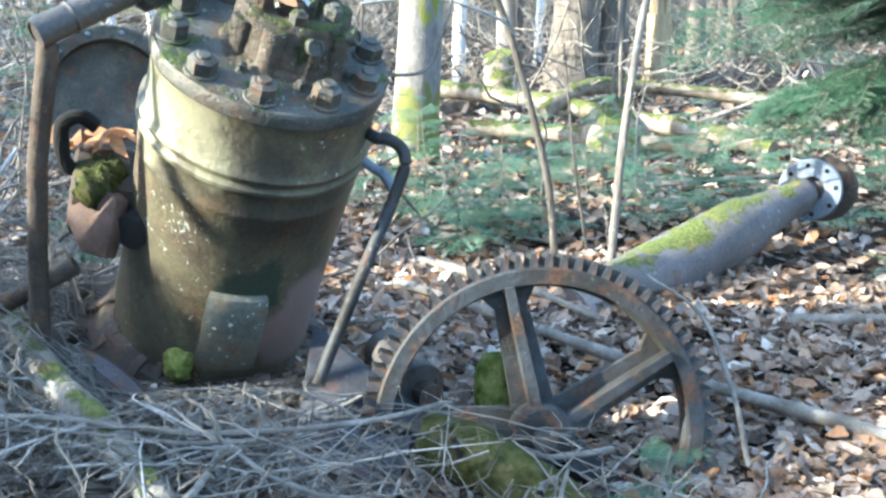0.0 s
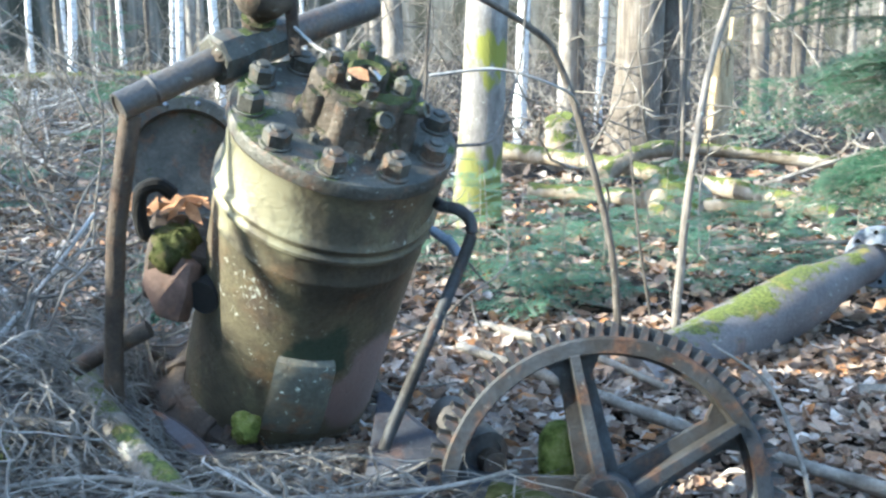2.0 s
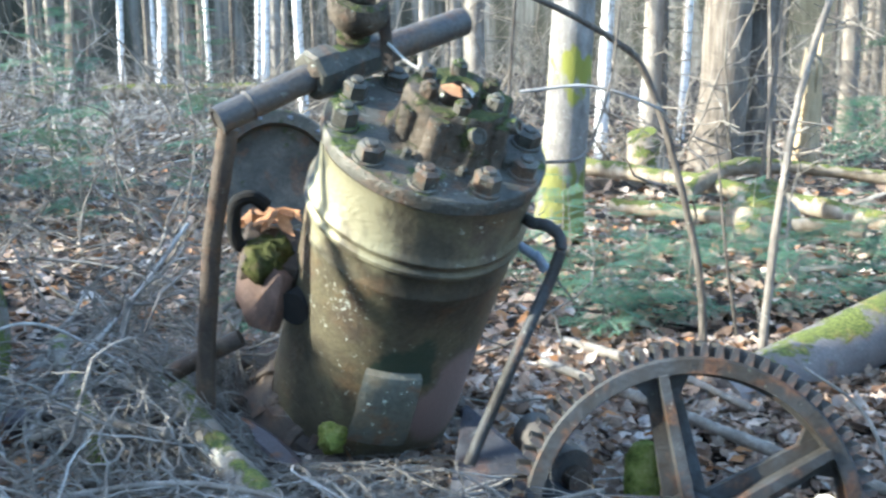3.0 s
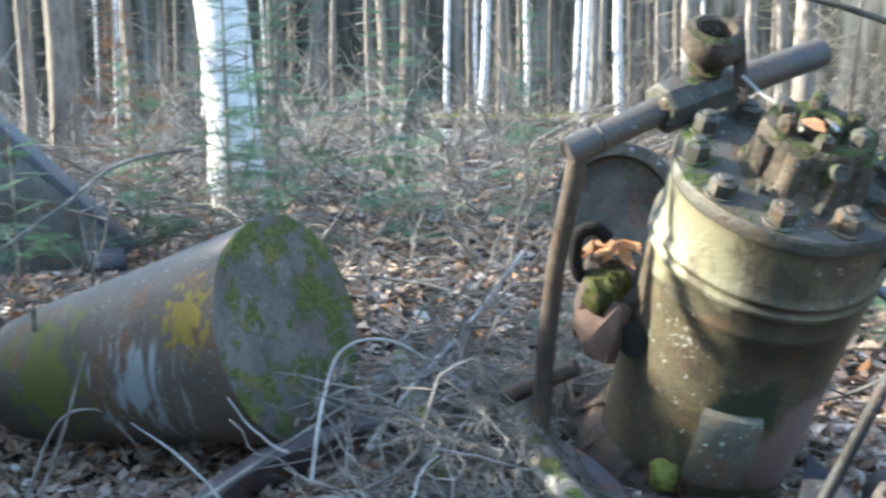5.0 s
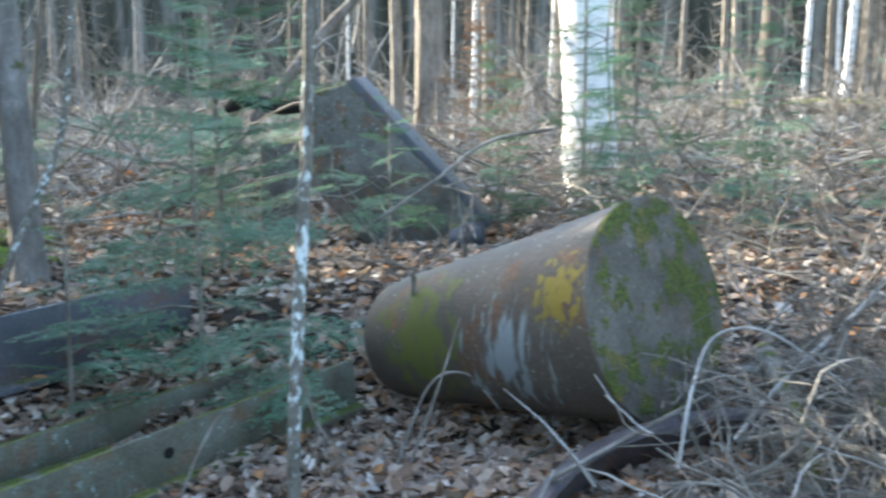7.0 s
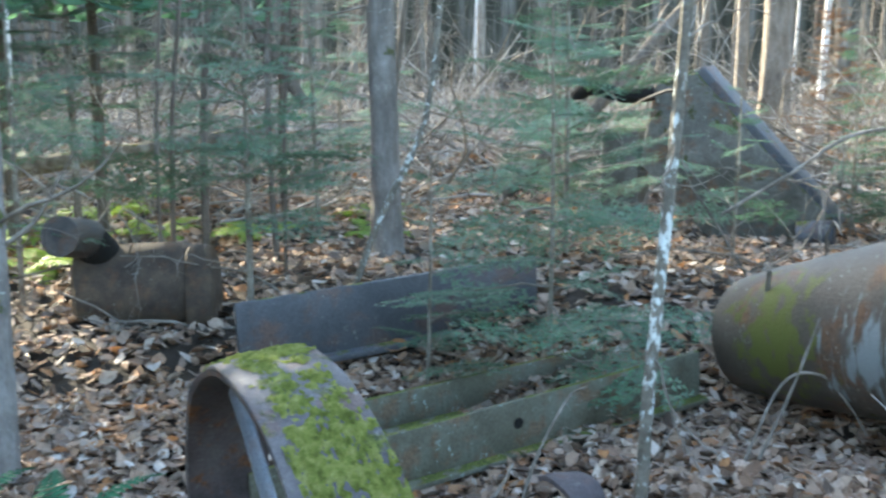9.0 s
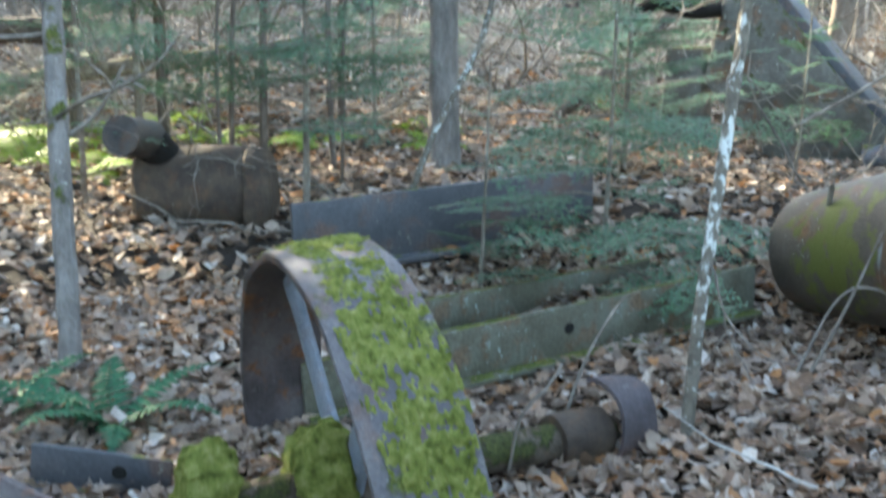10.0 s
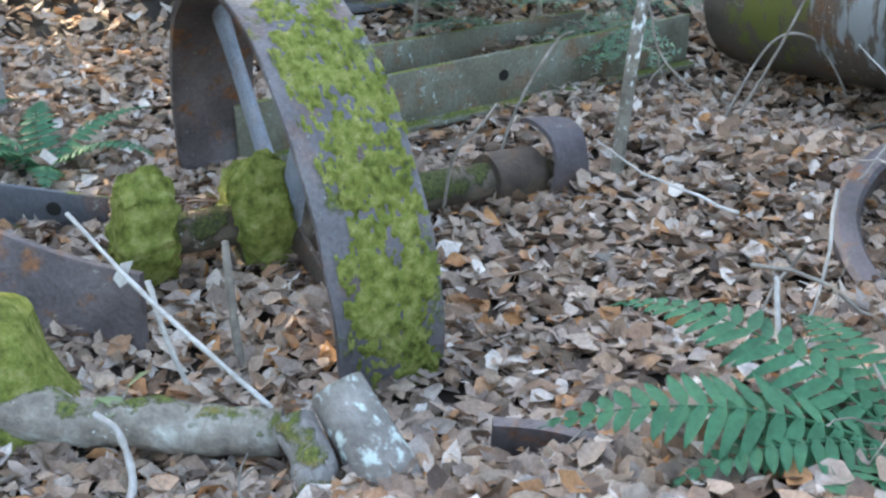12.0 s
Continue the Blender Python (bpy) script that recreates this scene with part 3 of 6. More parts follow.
# bent hand rod beside the body
rod = bend([(-0.20, 2.74, 0.785), (-0.175, 2.69, 0.778), (-0.13, 2.67, 0.772), (-0.098, 2.655, 0.735), (-0.115, 2.635, 0.66), (-0.205, 2.575, 0.45), (-0.295, 2.52, 0.235), (-0.32, 2.50, 0.17)], 6)
part("bent_rod", tube(rod, 0.0165, 12), M_GEAR, engine, "dark bent iron rod")
# valve chest on the flank
CH = axes((-0.945, 2.85, 0.60), E_AX, (0.985, 0.17, 0.0))
chest = part("valve_chest", lumpy(box(0.17, 0.20, 0.19, 0.025).moved(CH), 0.010, 6.0), M_RUSTPIPE, engine, "rusty valve chest")
CP = axes((-0.925, 2.735, 0.555), (0.15, 0.2, 1.0), (0.90, -0.35, 0.0))
part("chest_cover", lumpy(prism([(-0.085, 0.07), (-0.09, -0.02), (-0.02, -0.10), (0.055, -0.105), (0.07, -0.03), (0.075, 0.06), (0.0, 0.095)], 0.05, 0.008), 0.004, 12).moved(CP), M_COVER, chest, "red-brown rusty cover plate")
part("moss_cap", lumpy(lumpy(lathe([(0.0, 0.045), (0.02, 0.044), (0.04, 0.038), (0.055, 0.025), (0.065, 0.008), (0.07, -0.015), (0.066, -0.05), (0.0, -0.06)], 40), 0.04, 14), 0.022, 50).moved(spot(-0.925, 2.775, 0.66)), M_DULLMOSS, chest, "ragged moss cap", sharp=180)
part("exhaust_neck", tube([(-0.835, 2.70, 0.52), (-0.80, 2.80, 0.54), (-0.76, 2.9, 0.56)], [0.048, 0.05, 0.055], 24), M_DARK, chest)
part("chest_pipe", tube([(-1.0, 2.74, 0.42), (-1.12, 2.72, 0.36), (-1.22, 2.75, 0.30)], [0.026, 0.026, 0.028], 14), M_RUSTPIPE, chest)
# dished flange behind
DF = axes((-1.02, 3.22, 0.82), unit((0.30, -0.80, 0.25)), (0.9, 0.2, 0.3))
disc = lathe([(0.0, 0.0), (0.12, 0.0), (0.165, 0.012), (0.17, 0.045), (0.205, 0.05), (0.212, 0.044), (0.212, 0.01), (0.19, -0.03), (0.0, -0.04)], 56)
disc = part("flanged_disc", lumpy(disc, 0.003, 7).moved(DF), M_TOP, engine, "dark dished flange with rivet holes")
for k in range(12):
    a = radians(30 * k)
    part("rivet", lathe([(0.0, 0.012), (0.006, 0.010), (0.009, 0.0)], 8).moved(DF @ spot(0.19 * math.cos(a), 0.19 * math.sin(a), 0.049)), M_FLANGE, disc)
hk = bend([(-0.93, 2.80, 0.79), (-0.965, 2.78, 0.82), (-1.01, 2.77, 0.80), (-1.02, 2.775, 0.73), (-1.01, 2.79, 0.68), (-0.97, 2.82, 0.67)], 6)
part("hook", tube(hk, 0.021, 10), M_DARK, engine, "black cast hook bracket")
part("neck", tube([(-0.98, 3.22, 0.64), (-0.80, 3.10, 0.54)], 0.06, 20), M_TOP, engine)

# steam pipe with valve and oil cup
sp = thing("steam_pipe", (-1.08, 2.685, 0.30), "dark rusty steam pipe with valve body and oil cup", "pipe")
pe, te, p2 = np.array((-0.983, 2.567, 1.047)), np.array((-0.765, 2.752, 1.162)), np.array((-0.435, 3.15, 1.299))
part("cross_pipe", hollow([pe, te], 0.038, 0.008, 24), M_PIPE, sp)
part("collar", tube([pe + (te - pe) * 0.30, pe + (te - pe) * 0.32, pe + (te - pe) * 0.34], [0.039, 0.042, 0.039], 24), M_PIPE, sp)
way = unit(p2 - te)
VB = axes(te + way * 0.02, way, (0, 0, 1))
part("valve_body", lathe([(0.0, -0.045), (0.062, -0.045), (0.070, -0.035), (0.070, 0.03), (0.058, 0.05), (0.056, 0.17), (0.05, 0.22), (0.0, 0.22)], 8).moved(VB), M_TOP, sp, "octagonal cast valve body")
part("end_plug", hexhead(0.024, 0.016, axes(te + way * 0.0 + np.array((0.01, -0.035, 0.012)), unit((-0.2, -0.95, 0.1)))), M_MOSSY, sp)
part("upper_pipe", tube([te + way * 0.18, te + way * 0.30, p2, p2 + way * 0.03], [0.043, 0.043, 0.043, 0.043], 24), M_PIPE, sp)
part("standpipe", tube([pe + np.array((0.02, 0.03, -0.02)), (-1.03, 2.62, 0.72), (-1.08, 2.68, 0.42), (-1.10, 2.70, 0.22)], [0.027, 0.026, 0.026, 0.028], 16), M_RUSTPIPE, sp, "brown rusty standpipe")
oc = axes(te + way * 0.13 + np.array((0.0, 0, 0.055)), unit((0.28, -0.50, 0.82)), (1, 0, 0))
cup = part("oil_cup", lathe([(0.0, 0.0), (0.045, 0.0), (0.048, 0.02), (0.034, 0.026), (0.036, 0.036), (0.062, 0.055), (0.082, 0.085), (0.086, 0.115), (0.076, 0.14), (0.056, 0.15), (0.046, 0.14), (0.044, 0.09), (0.0, 0.08)], 40).moved(oc), M_MOSSY, sp, "greenish cast oil cup")
bs = te + way * 0.20
part("strap", box(0.035, 0.012, 0.24, 0.004).moved(axes(bs + np.array((0.05, -0.055, 0.07)), unit((-0.10, 0.15, 1)), (1, 0, 0))), M_RUSTPIPE, sp, "rusty flat strap")
part("wire", tube(bend([bs + np.array((0.06, -0.07, 0.03)), bs + np.array((0.12, -0.1, -0.02)), bs + np.array((0.17, -0.12, -0.045))], 5), 0.005, 6), M_WHITE_TWIG, sp)

# bed frame
bed = thing("engine_bed", (-0.25, 2.5, -0.12), "blue-grey iron bed frame sloping into leaves", "machine bed")
A, B, D = np.array((-0.357, 2.793, 0.226)), np.array((-0.02, 2.493, 0.073)), np.array((-0.57, 2.549, 0.088))
bx, by = B - A, D - A
nrm = unit(np.cross(bx, by))
nrm = nrm if nrm[2] > 0 else -nrm
BM = axes(A - nrm * 0.03, nrm, bx)
deck = prism([(-0.02, 0.0), (0.42, 0.0), (0.58, -0.254), (0.224, -0.254)], 0.05, 0.006).moved(np.array(pose(0, 0, 0, -90)))
deck.warp(lambda v: v * np.array((1, -1 if by @ np.cross(nrm, unit(bx)) > 0 else 1, 1)))
part("deck", lumpy(deck.moved(BM), 0.004, 4), M_BED, bed)
part("side_rail", box(0.44, 0.03, 0.10, 0.008).moved(BM @ np.array(pose(0.20, 0.0, -0.035))), M_BED, bed)
# mossy curved limb lying against the bed, no part of the machine
lump = lumpy(tube(bend([(-0.02, 2.36, 0.07), (0.10, 2.25, 0.075), (0.22, 2.2, 0.03), (0.33, 2.17, -0.05)], 6), 0.075, 20), 0.03, 9)
part("bearing_cap", lump, M_DULLMOSS, bed, "curved limb under dull moss")
part("mossy_knob", lumpy(lathe([(0.0, 0.09), (0.03, 0.085), (0.05, 0.05), (0.052, -0.02), (0.045, -0.14), (0.0, -0.14)], 20).moved(spot(0.13, 2.66, 0.10)), 0.012, 14), M_MOSS, bed, "mossy round knob")
part("shaft_sleeve", hollow([(-0.055, 2.60, 0.125), (-0.17, 2.84, 0.14)], 0.062, 0.02, 24), M_PIPE, bed)
part("small_pipe", hollow([(-0.03, 2.56, 0.11), (-0.09, 2.70, 0.10)], 0.034, 0.010, 18), M_RUSTPIPE, bed)

# gear wheel
G_C, G_AX = np.array((0.254, 2.532, 0.023)), unit((0.09, -0.95, 0.19))
GM = axes(G_C, G_AX, (0.97, 0.25, 0.0))
gear = thing("gear_wheel", (0.25, 2.55, -0.40), "large five-spoked cast iron gear wheel half sunk in leaves", "gear wheel")
rim = lathe([(0.395, 0.035), (0.432, 0.035), (0.438, 0.030), (0.438, -0.075), (0.432, -0.08), (0.405, -0.08), (0.40, -0.03), (0.385, -0.025), (0.385, -0.01), (0.395, 0.0), (0.395, 0.035)], 96)
rim = part("rim", rim.moved(GM), M_GEAR, gear)
tooth = prism([(-0.012, 0.0), (0.012, 0.0), (0.0065, 0.036), (-0.0065, 0.036)], 0.10, 0.0)
T0 = None
for k in range(72):
    a = radians(5 * k)
    m = GM @ np.array(pose(0.436 * math.cos(a), 0.436 * math.sin(a), -0.022, 0, 0, 5 * k - 90)) @ np.array(pose(0, 0, 0, -90, 0, 0))
    if T0 is None:
        T0 = mesh_of("tooth", tooth, M_GEAR, 0)
    t = new("tooth", T0)
    t.parent = rim
    t.matrix_local = Matrix.Translation(-gear.location) @ Matrix(m.tolist())
hub = part("hub", lathe([(0.03, 0.07), (0.075, 0.07), (0.082, 0.06), (0.086, 0.0), (0.082, -0.08), (0.03, -0.08), (0.03, 0.07)], 40).moved(GM), M_GEAR, gear)
for k in range(5):
    a = 100 + 72 * k
    R = GM @ np.array(pose(0, 0, 0, 0, 0, a))
    g = Geo()
    for w0, w1, d0, d1, zz in ((0.056, 0.042, 0.013, 0.013, -0.02), (0.014, 0.012, 0.058, 0.045, 0.0)):
        v = [(0.07, -w0, -d0 + zz), (0.07, w0, -d0 + zz), (0.07, w0, d0 + zz), (0.07, -w0, d0 + zz), (0.397, -w1, -d1 + zz), (0.397, w1, -d1 + zz), (0.397, w1, d1 + zz), (0.397, -w1, d1 + zz)]
        g.add(v, [(0, 1, 2, 3), (7, 6, 5, 4), (0, 4, 5, 1), (1, 5, 6, 2), (2, 6, 7, 3), (3, 7, 4, 0)])
    g.add([(0.34, -0.044, -0.008), (0.397, -0.085, -0.008), (0.397, 0.085, -0.008), (0.34, 0.044, -0.008), (0.34, -0.044, -0.034), (0.397, -0.085, -0.034), (0.397, 0.085, -0.034), (0.34, 0.044, -0.034)],
          [(0, 1, 2, 3), (7, 6, 5, 4), (0, 4, 5, 1), (1, 5, 6, 2), (2, 6, 7, 3), (3, 7, 4, 0)])
    part("spoke", g.moved(R), M_GEAR, gear)
part("axle", tube([G_C + G_AX * 0.09, G_C - G_AX * 0.25], 0.032, 20), M_PIPE, gear)

# ---- drum ----
D_C, D_AX = np.array((-2.056, 2.890, 0.402)), unit((0.967, -0.027, 0.255))
DM = axes(D_C, D_AX, (0.16, 0.98, 0.0))
drum = thing("iron_drum", (-2.7, 3.1, -0.05), "rusty brown iron drum with moss on its end", "drum")
part("shell", lumpy(lathe([(0.0, -1.288), (0.20, -1.29), (0.236, -1.286), (0.244, -1.27), (0.268, -1.1), (0.302, -0.8), (0.334, -0.5), (0.368, -0.2), (0.390, -0.03), (0.394, -0.008)], 80), 0.006, 3.0).moved(DM), M_DRUM, drum)
part("end_plate", lumpy(lathe([(0.394, -0.008), (0.397, -0.003), (0.394, 0.004), (0.34, 0.007), (0.17, 0.009), (0.0, 0.008)], 80), 0.004, 5.0).moved(DM), M_DRUMEND, drum, "moss-streaked flat end plate")

# ---- flywheel rim in the brush ----
fw = thing("flywheel", (-1.36, 2.2, -0.15), "rusty flywheel rim tilted in leaves and brush", "flywheel")
FM = axes((-1.361, 2.284, 0.01), unit((0.028, -0.24, 1.0)), (1, 0, 0))
part("rim", lumpy(lathe([(0.605, -0.012), (0.615, 0.0), (0.660, 0.004), (0.675, -0.006), (0.675, -0.15), (0.66, -0.158), (0.635, -0.158), (0.625, -0.10), (0.605, -0.06), (0.605, -0.012)], 96), 0.004, 5).moved(FM), M_PULLEYIN, fw)

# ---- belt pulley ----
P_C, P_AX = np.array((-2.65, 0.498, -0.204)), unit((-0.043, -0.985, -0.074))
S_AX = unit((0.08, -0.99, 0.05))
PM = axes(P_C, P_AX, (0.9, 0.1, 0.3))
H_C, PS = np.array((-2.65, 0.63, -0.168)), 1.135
pul = thing("belt_pulley", (-2.65, 0.62, -0.38), "upright mossy belt pulley half sunk in leaves", "pulley")
R0 = 0.675
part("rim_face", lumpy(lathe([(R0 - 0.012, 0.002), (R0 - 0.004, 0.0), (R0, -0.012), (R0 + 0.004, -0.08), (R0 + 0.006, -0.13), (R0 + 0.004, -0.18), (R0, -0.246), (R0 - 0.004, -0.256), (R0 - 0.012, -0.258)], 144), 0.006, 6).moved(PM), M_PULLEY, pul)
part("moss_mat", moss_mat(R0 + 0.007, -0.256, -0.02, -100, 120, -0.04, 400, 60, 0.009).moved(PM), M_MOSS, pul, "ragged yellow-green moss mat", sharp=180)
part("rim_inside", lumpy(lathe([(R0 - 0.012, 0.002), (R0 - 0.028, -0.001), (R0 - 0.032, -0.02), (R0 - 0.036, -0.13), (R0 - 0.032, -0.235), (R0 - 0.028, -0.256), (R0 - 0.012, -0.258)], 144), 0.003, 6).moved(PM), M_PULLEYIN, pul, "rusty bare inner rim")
for k in range(5):
    a = 112 + 72 * k
    R = PM @ np.array(pose(0, 0, -0.125, 0, 0, a))
    g = lathe([(0.036, 0.0), (0.030, 0.25), (0.028, 0.45), (0.036, 0.58)], 18)
    g.warp(lambda v: v * np.array((0.62, 1.7, 1.0)))
    part("spoke", g.moved(R @ np.array(pose(0.06, 0, 0, 0, 90, 0))), M_RUSTPIPE if k % 2 else M_FLANGE, pul, "paint-worn spoke")
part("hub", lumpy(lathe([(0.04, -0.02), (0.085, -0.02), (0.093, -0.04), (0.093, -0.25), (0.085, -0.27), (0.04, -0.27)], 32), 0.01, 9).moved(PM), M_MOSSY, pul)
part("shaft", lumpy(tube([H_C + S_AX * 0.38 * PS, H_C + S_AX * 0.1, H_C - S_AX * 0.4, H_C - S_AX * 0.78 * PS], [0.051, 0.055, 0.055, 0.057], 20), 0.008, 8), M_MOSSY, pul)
for dist, rr, wd in ((0.36, 0.13, 0.12), (0.085, 0.145, 0.13)):
    c = H_C + S_AX * dist * PS
    rr, wd = rr * PS, wd * PS
    g = lathe([(0.0, wd / 2), (rr * 0.5, wd * 0.5), (rr * 0.75, wd * 0.48), (rr * 0.92, wd * 0.4), (rr, wd * 0.22), (rr * 1.01, 0.0), (rr, -wd * 0.22), (rr * 0.92, -wd * 0.4), (rr * 0.75, -wd * 0.48), (rr * 0.5, -wd * 0.5), (0.0, -wd / 2)], 72)
    g.warp(lambda v: v * np.array((0.70, 1.15, 1.0)))
    part("collar", lumpy(lumpy(g, 0.035, 8, dist), 0.020, 40).moved(axes(c, S_AX, (1, 0, 0))), M_MOSS, pul, "moss-covered shaft collar")
    part("bearing_leg", lumpy(box(0.10, wd, 0.36, 0.02), 0.015, 9).moved(axes(c + np.array((0.02, 0, -0.19)), (0, 0, 1), (1, 0.1, 0))), M_MOSSY, pul)
c = H_C - S_AX * 0.80 * PS
part("bracket", lumpy(lathe([(0.125, -0.06), (0.14, -0.06), (0.144, 0.0), (0.14, 0.07), (0.125, 0.07), (0.125, -0.06)], 28, 190), 0.012, 7).moved(axes(c + np.array((0, 0, 0.03)), S_AX, (0.2, 0, 1.0)) @ np.array(pose(0, 0, 0, 0, 0, -150))), M_SHELL, pul, "curved brown-grey bearing shell")
part("coupling", lumpy(lathe([(0.0, 0.08), (0.08, 0.08), (0.085, 0.06), (0.085, -0.10), (0.0, -0.10)], 24), 0.006, 12).moved(axes(H_C - S_AX * 0.66 * PS, S_AX)), M_RUSTPIPE, pul)

# ---- long mossy beams, plates ----


def plank(name, a, b, h, thick, material, label, hole=None, lean=0.0, cat="beam"):
    """A plate on edge; its top runs from a to b."""
    a, b = np.asarray(a, float), np.asarray(b, float)
    L = np.linalg.norm(b - a)
    x = unit(b - a)
    m = np.eye(4)
    y = unit(np.cross((0, 0, 1), x))
    m[:3, 0], m[:3, 1], m[:3, 2], m[:3, 3] = x, y, np.cross(x, y), (a + b) / 2
    th = thing(name, tuple((a + b) / 2 - np.array((0, 0, h))), label, cat)
    g = lumpy(box(L, thick, h, 0.006).moved(np.array(pose(0, 0, -h / 2, lean))), 0.005, 3)
    part("web", g.moved(m), material, th)
    part("flange", lumpy(box(L, thick * 3.2, thick, 0.005).moved(np.array(pose(0, -thick * 1.2, -h - thick * 0.5 + 0.01, lean))), 0.004, 4).moved(m), material, th)
    if hole is not None:
        part("bolt_hole", lathe([(0.0, 0.0), (0.018, 0.0), (0.021, -0.003)], 16).moved(m @ np.array(pose(hole, -thick / 2 - 0.004, -h * 0.45, 90))), M_DARK, th, "dark bolt hole")
    return th


plank("channel_beam", (-3.27, 0.70, -0.06), (-3.26, 2.57, 0.07), 0.19, 0.022, M_BEAM, "long mossy green-grey iron channel lying in leaves", 0.07)
plank("channel_beam", (-3.70, 1.15, -0.06), (-3.70, 2.40, -0.0), 0.14, 0.022, M_BEAM, "mossy iron channel partly under leaves")
plank("iron_plate", (-4.50, 1.08, 0.18), (-4.44, 2.60, 0.25), 0.30, 0.03, M_PLATE, "slate-grey iron plate with moss on its edge", cat="plate")
plank("iron_strap", (-3.15, -0.12, -0.12), (-2.98, 0.23, -0.17), 0.12, 0.02, M_PLATE, "short dark iron strap with a hole", 0.05, cat="plate")

# curved band low on the ground
band = thing("iron_band", (-2.5, 0.05, -0.30), "curved brown iron band half buried in leaves", "band")
bp = bend([(-2.75, -0.34, -0.02), (-2.62, -0.14, -0.13), (-2.48, 0.03, -0.19), (-2.33, 0.15, -0.19)], 8)
g = Geo()
k = len(bp)
out = []
for i, p in enumerate(bp):
    d = unit(bp[min(i + 1, k - 1)] - bp[max(i - 1, 0)])
    side = unit(np.cross(d, (0, 0, 1)))
    upv = np.array((-0.35, 0.1, 0.9))
    for sx, sz in ((0.0, 0.10), (0.018, 0.10), (0.018, -0.12), (0.0, -0.12)):
        out.append(p + side * sx + upv * sz)
q = [(i * 4 + j, i * 4 + (j + 1) % 4, (i + 1) * 4 + (j + 1) % 4, (i + 1) * 4 + j) for i in range(k - 1) for j in range(4)]
part("strip", g.add(out, q, [(0, 1, 2, 3)], [((k - 1) * 4 + 3, (k - 1) * 4 + 2, (k - 1) * 4 + 1, (k - 1) * 4)]), M_PULLEYIN, band)

low = thing("iron_band", (-1.36, 0.74, -0.30), "dark curved iron plate under fern fronds", "band")
part("strip", lumpy(lathe([(0.42, 0.0), (0.45, 0.0), (0.45, 0.14), (0.42, 0.14), (0.42, 0.0)], 30, 80), 0.004, 5).moved(spot(-1.22, 0.40, -0.31, 70)), M_PULLEYIN, low)

# ---- pipe with flange ----
fp = thing("flanged_pipe", (1.2, 4.2, 0.0), "grey mossy cast pipe with a blue-grey bolted flange", "pipe")
f0, f1 = np.array((1.60, 4.47, 0.27)), np.array((0.48, 3.66, -0.05))
pw = unit(f1 - f0)
part("pipe_wall", lumpy(tube([f0 + pw * 0.06, f0 + pw * 0.2, f0 + pw * 0.36, f0 + pw * 0.45, (f0 + f1) / 2, f1], [0.075, 0.08, 0.10, 0.125, 0.13, 0.13], 36), 0.006, 4), M_BLUEPIPE, fp)
fa = unit((-0.40, -0.90, 0.14))
FL = axes(f0, fa, (0.85, -0.5, 0))
fl = part("flange", lathe([(0.055, -0.05), (0.058, 0.016), (0.128, 0.02), (0.134, 0.014), (0.134, -0.012), (0.06, -0.05)], 48).moved(FL), M_FLANGE, fp, "blue-grey round flange")
for k in range(8):
    a = radians(45 * k + 10)
    part("bolt_hole", lathe([(0.0, 0.0), (0.009, 0.0), (0.010, -0.002)], 10).moved(FL @ spot(0.106 * math.cos(a), 0.106 * math.sin(a), 0.0215)), M_DARK, fl)
part("bore", lathe([(0.0, -0.03), (0.056, -0.03), (0.056, 0.0)], 24).moved(FL), M_DARK, fl)
part("back_flange", lathe([(0.07, 0.02), (0.135, 0.02), (0.145, 0.01), (0.145, -0.02), (0.07, -0.02)], 48).moved(axes(f0 - fa * 0.10 + np.array((0.05, 0, 0.0)), fa)), M_RUSTPIPE, fp)
part("elbow", tube(bend([f0 - fa * 0.02, f0 - fa * 0.10, f0 - fa * 0.14 + pw * 0.05, f0 + pw * 0.12 - fa * 0.03], 5), 0.085, 24), M_BLUEPIPE, fp)

# ---- leaning slab and the pieces by it ----
SM = spot(-5.55, 5.1, 0.0, 33)
slab = thing("leaning_slab", (-5.55, 5.1, 0.0), "large grey triangular iron slab leaning in the woods", "slab")
part("web", lumpy(prism([(-0.60, 1.02), (-0.32, 1.10), (0.20, 0.55), (0.64, 0.12), (0.62, -0.1), (-0.15, -0.1), (-0.70, 0.45)], 0.16, 0.02), 0.01, 4).moved(SM), M_SLAB, slab)
part("rib", prism([(-0.36, 1.09), (-0.28, 1.14), (0.70, 0.10), (0.64, 0.05)], 0.34, 0.012).moved(SM @ np.array(pose(0, 0.12, 0))), M_PLATE, slab)
part("foot", lumpy(tube([(0.42, -0.16, 0.03), (0.66, -0.14, 0.05)], 0.09, 16), 0.02, 8).moved(SM), M_PLATE, slab)
part("black_pipe", tube(bend([(-0.60, -0.10, 0.95), (-0.80, -0.14, 0.93), (-1.05, -0.14, 0.98), (-1.18, -0.12, 0.90)], 5), 0.055, 14).moved(SM), M_DARK, slab, "black bent pipe")
part("post", lumpy(box(0.28, 0.3, 0.75, 0.03).moved(SM @ np.array(pose(-0.85, 0.1, 0.30))), 0.02, 4), M_SLAB, slab)

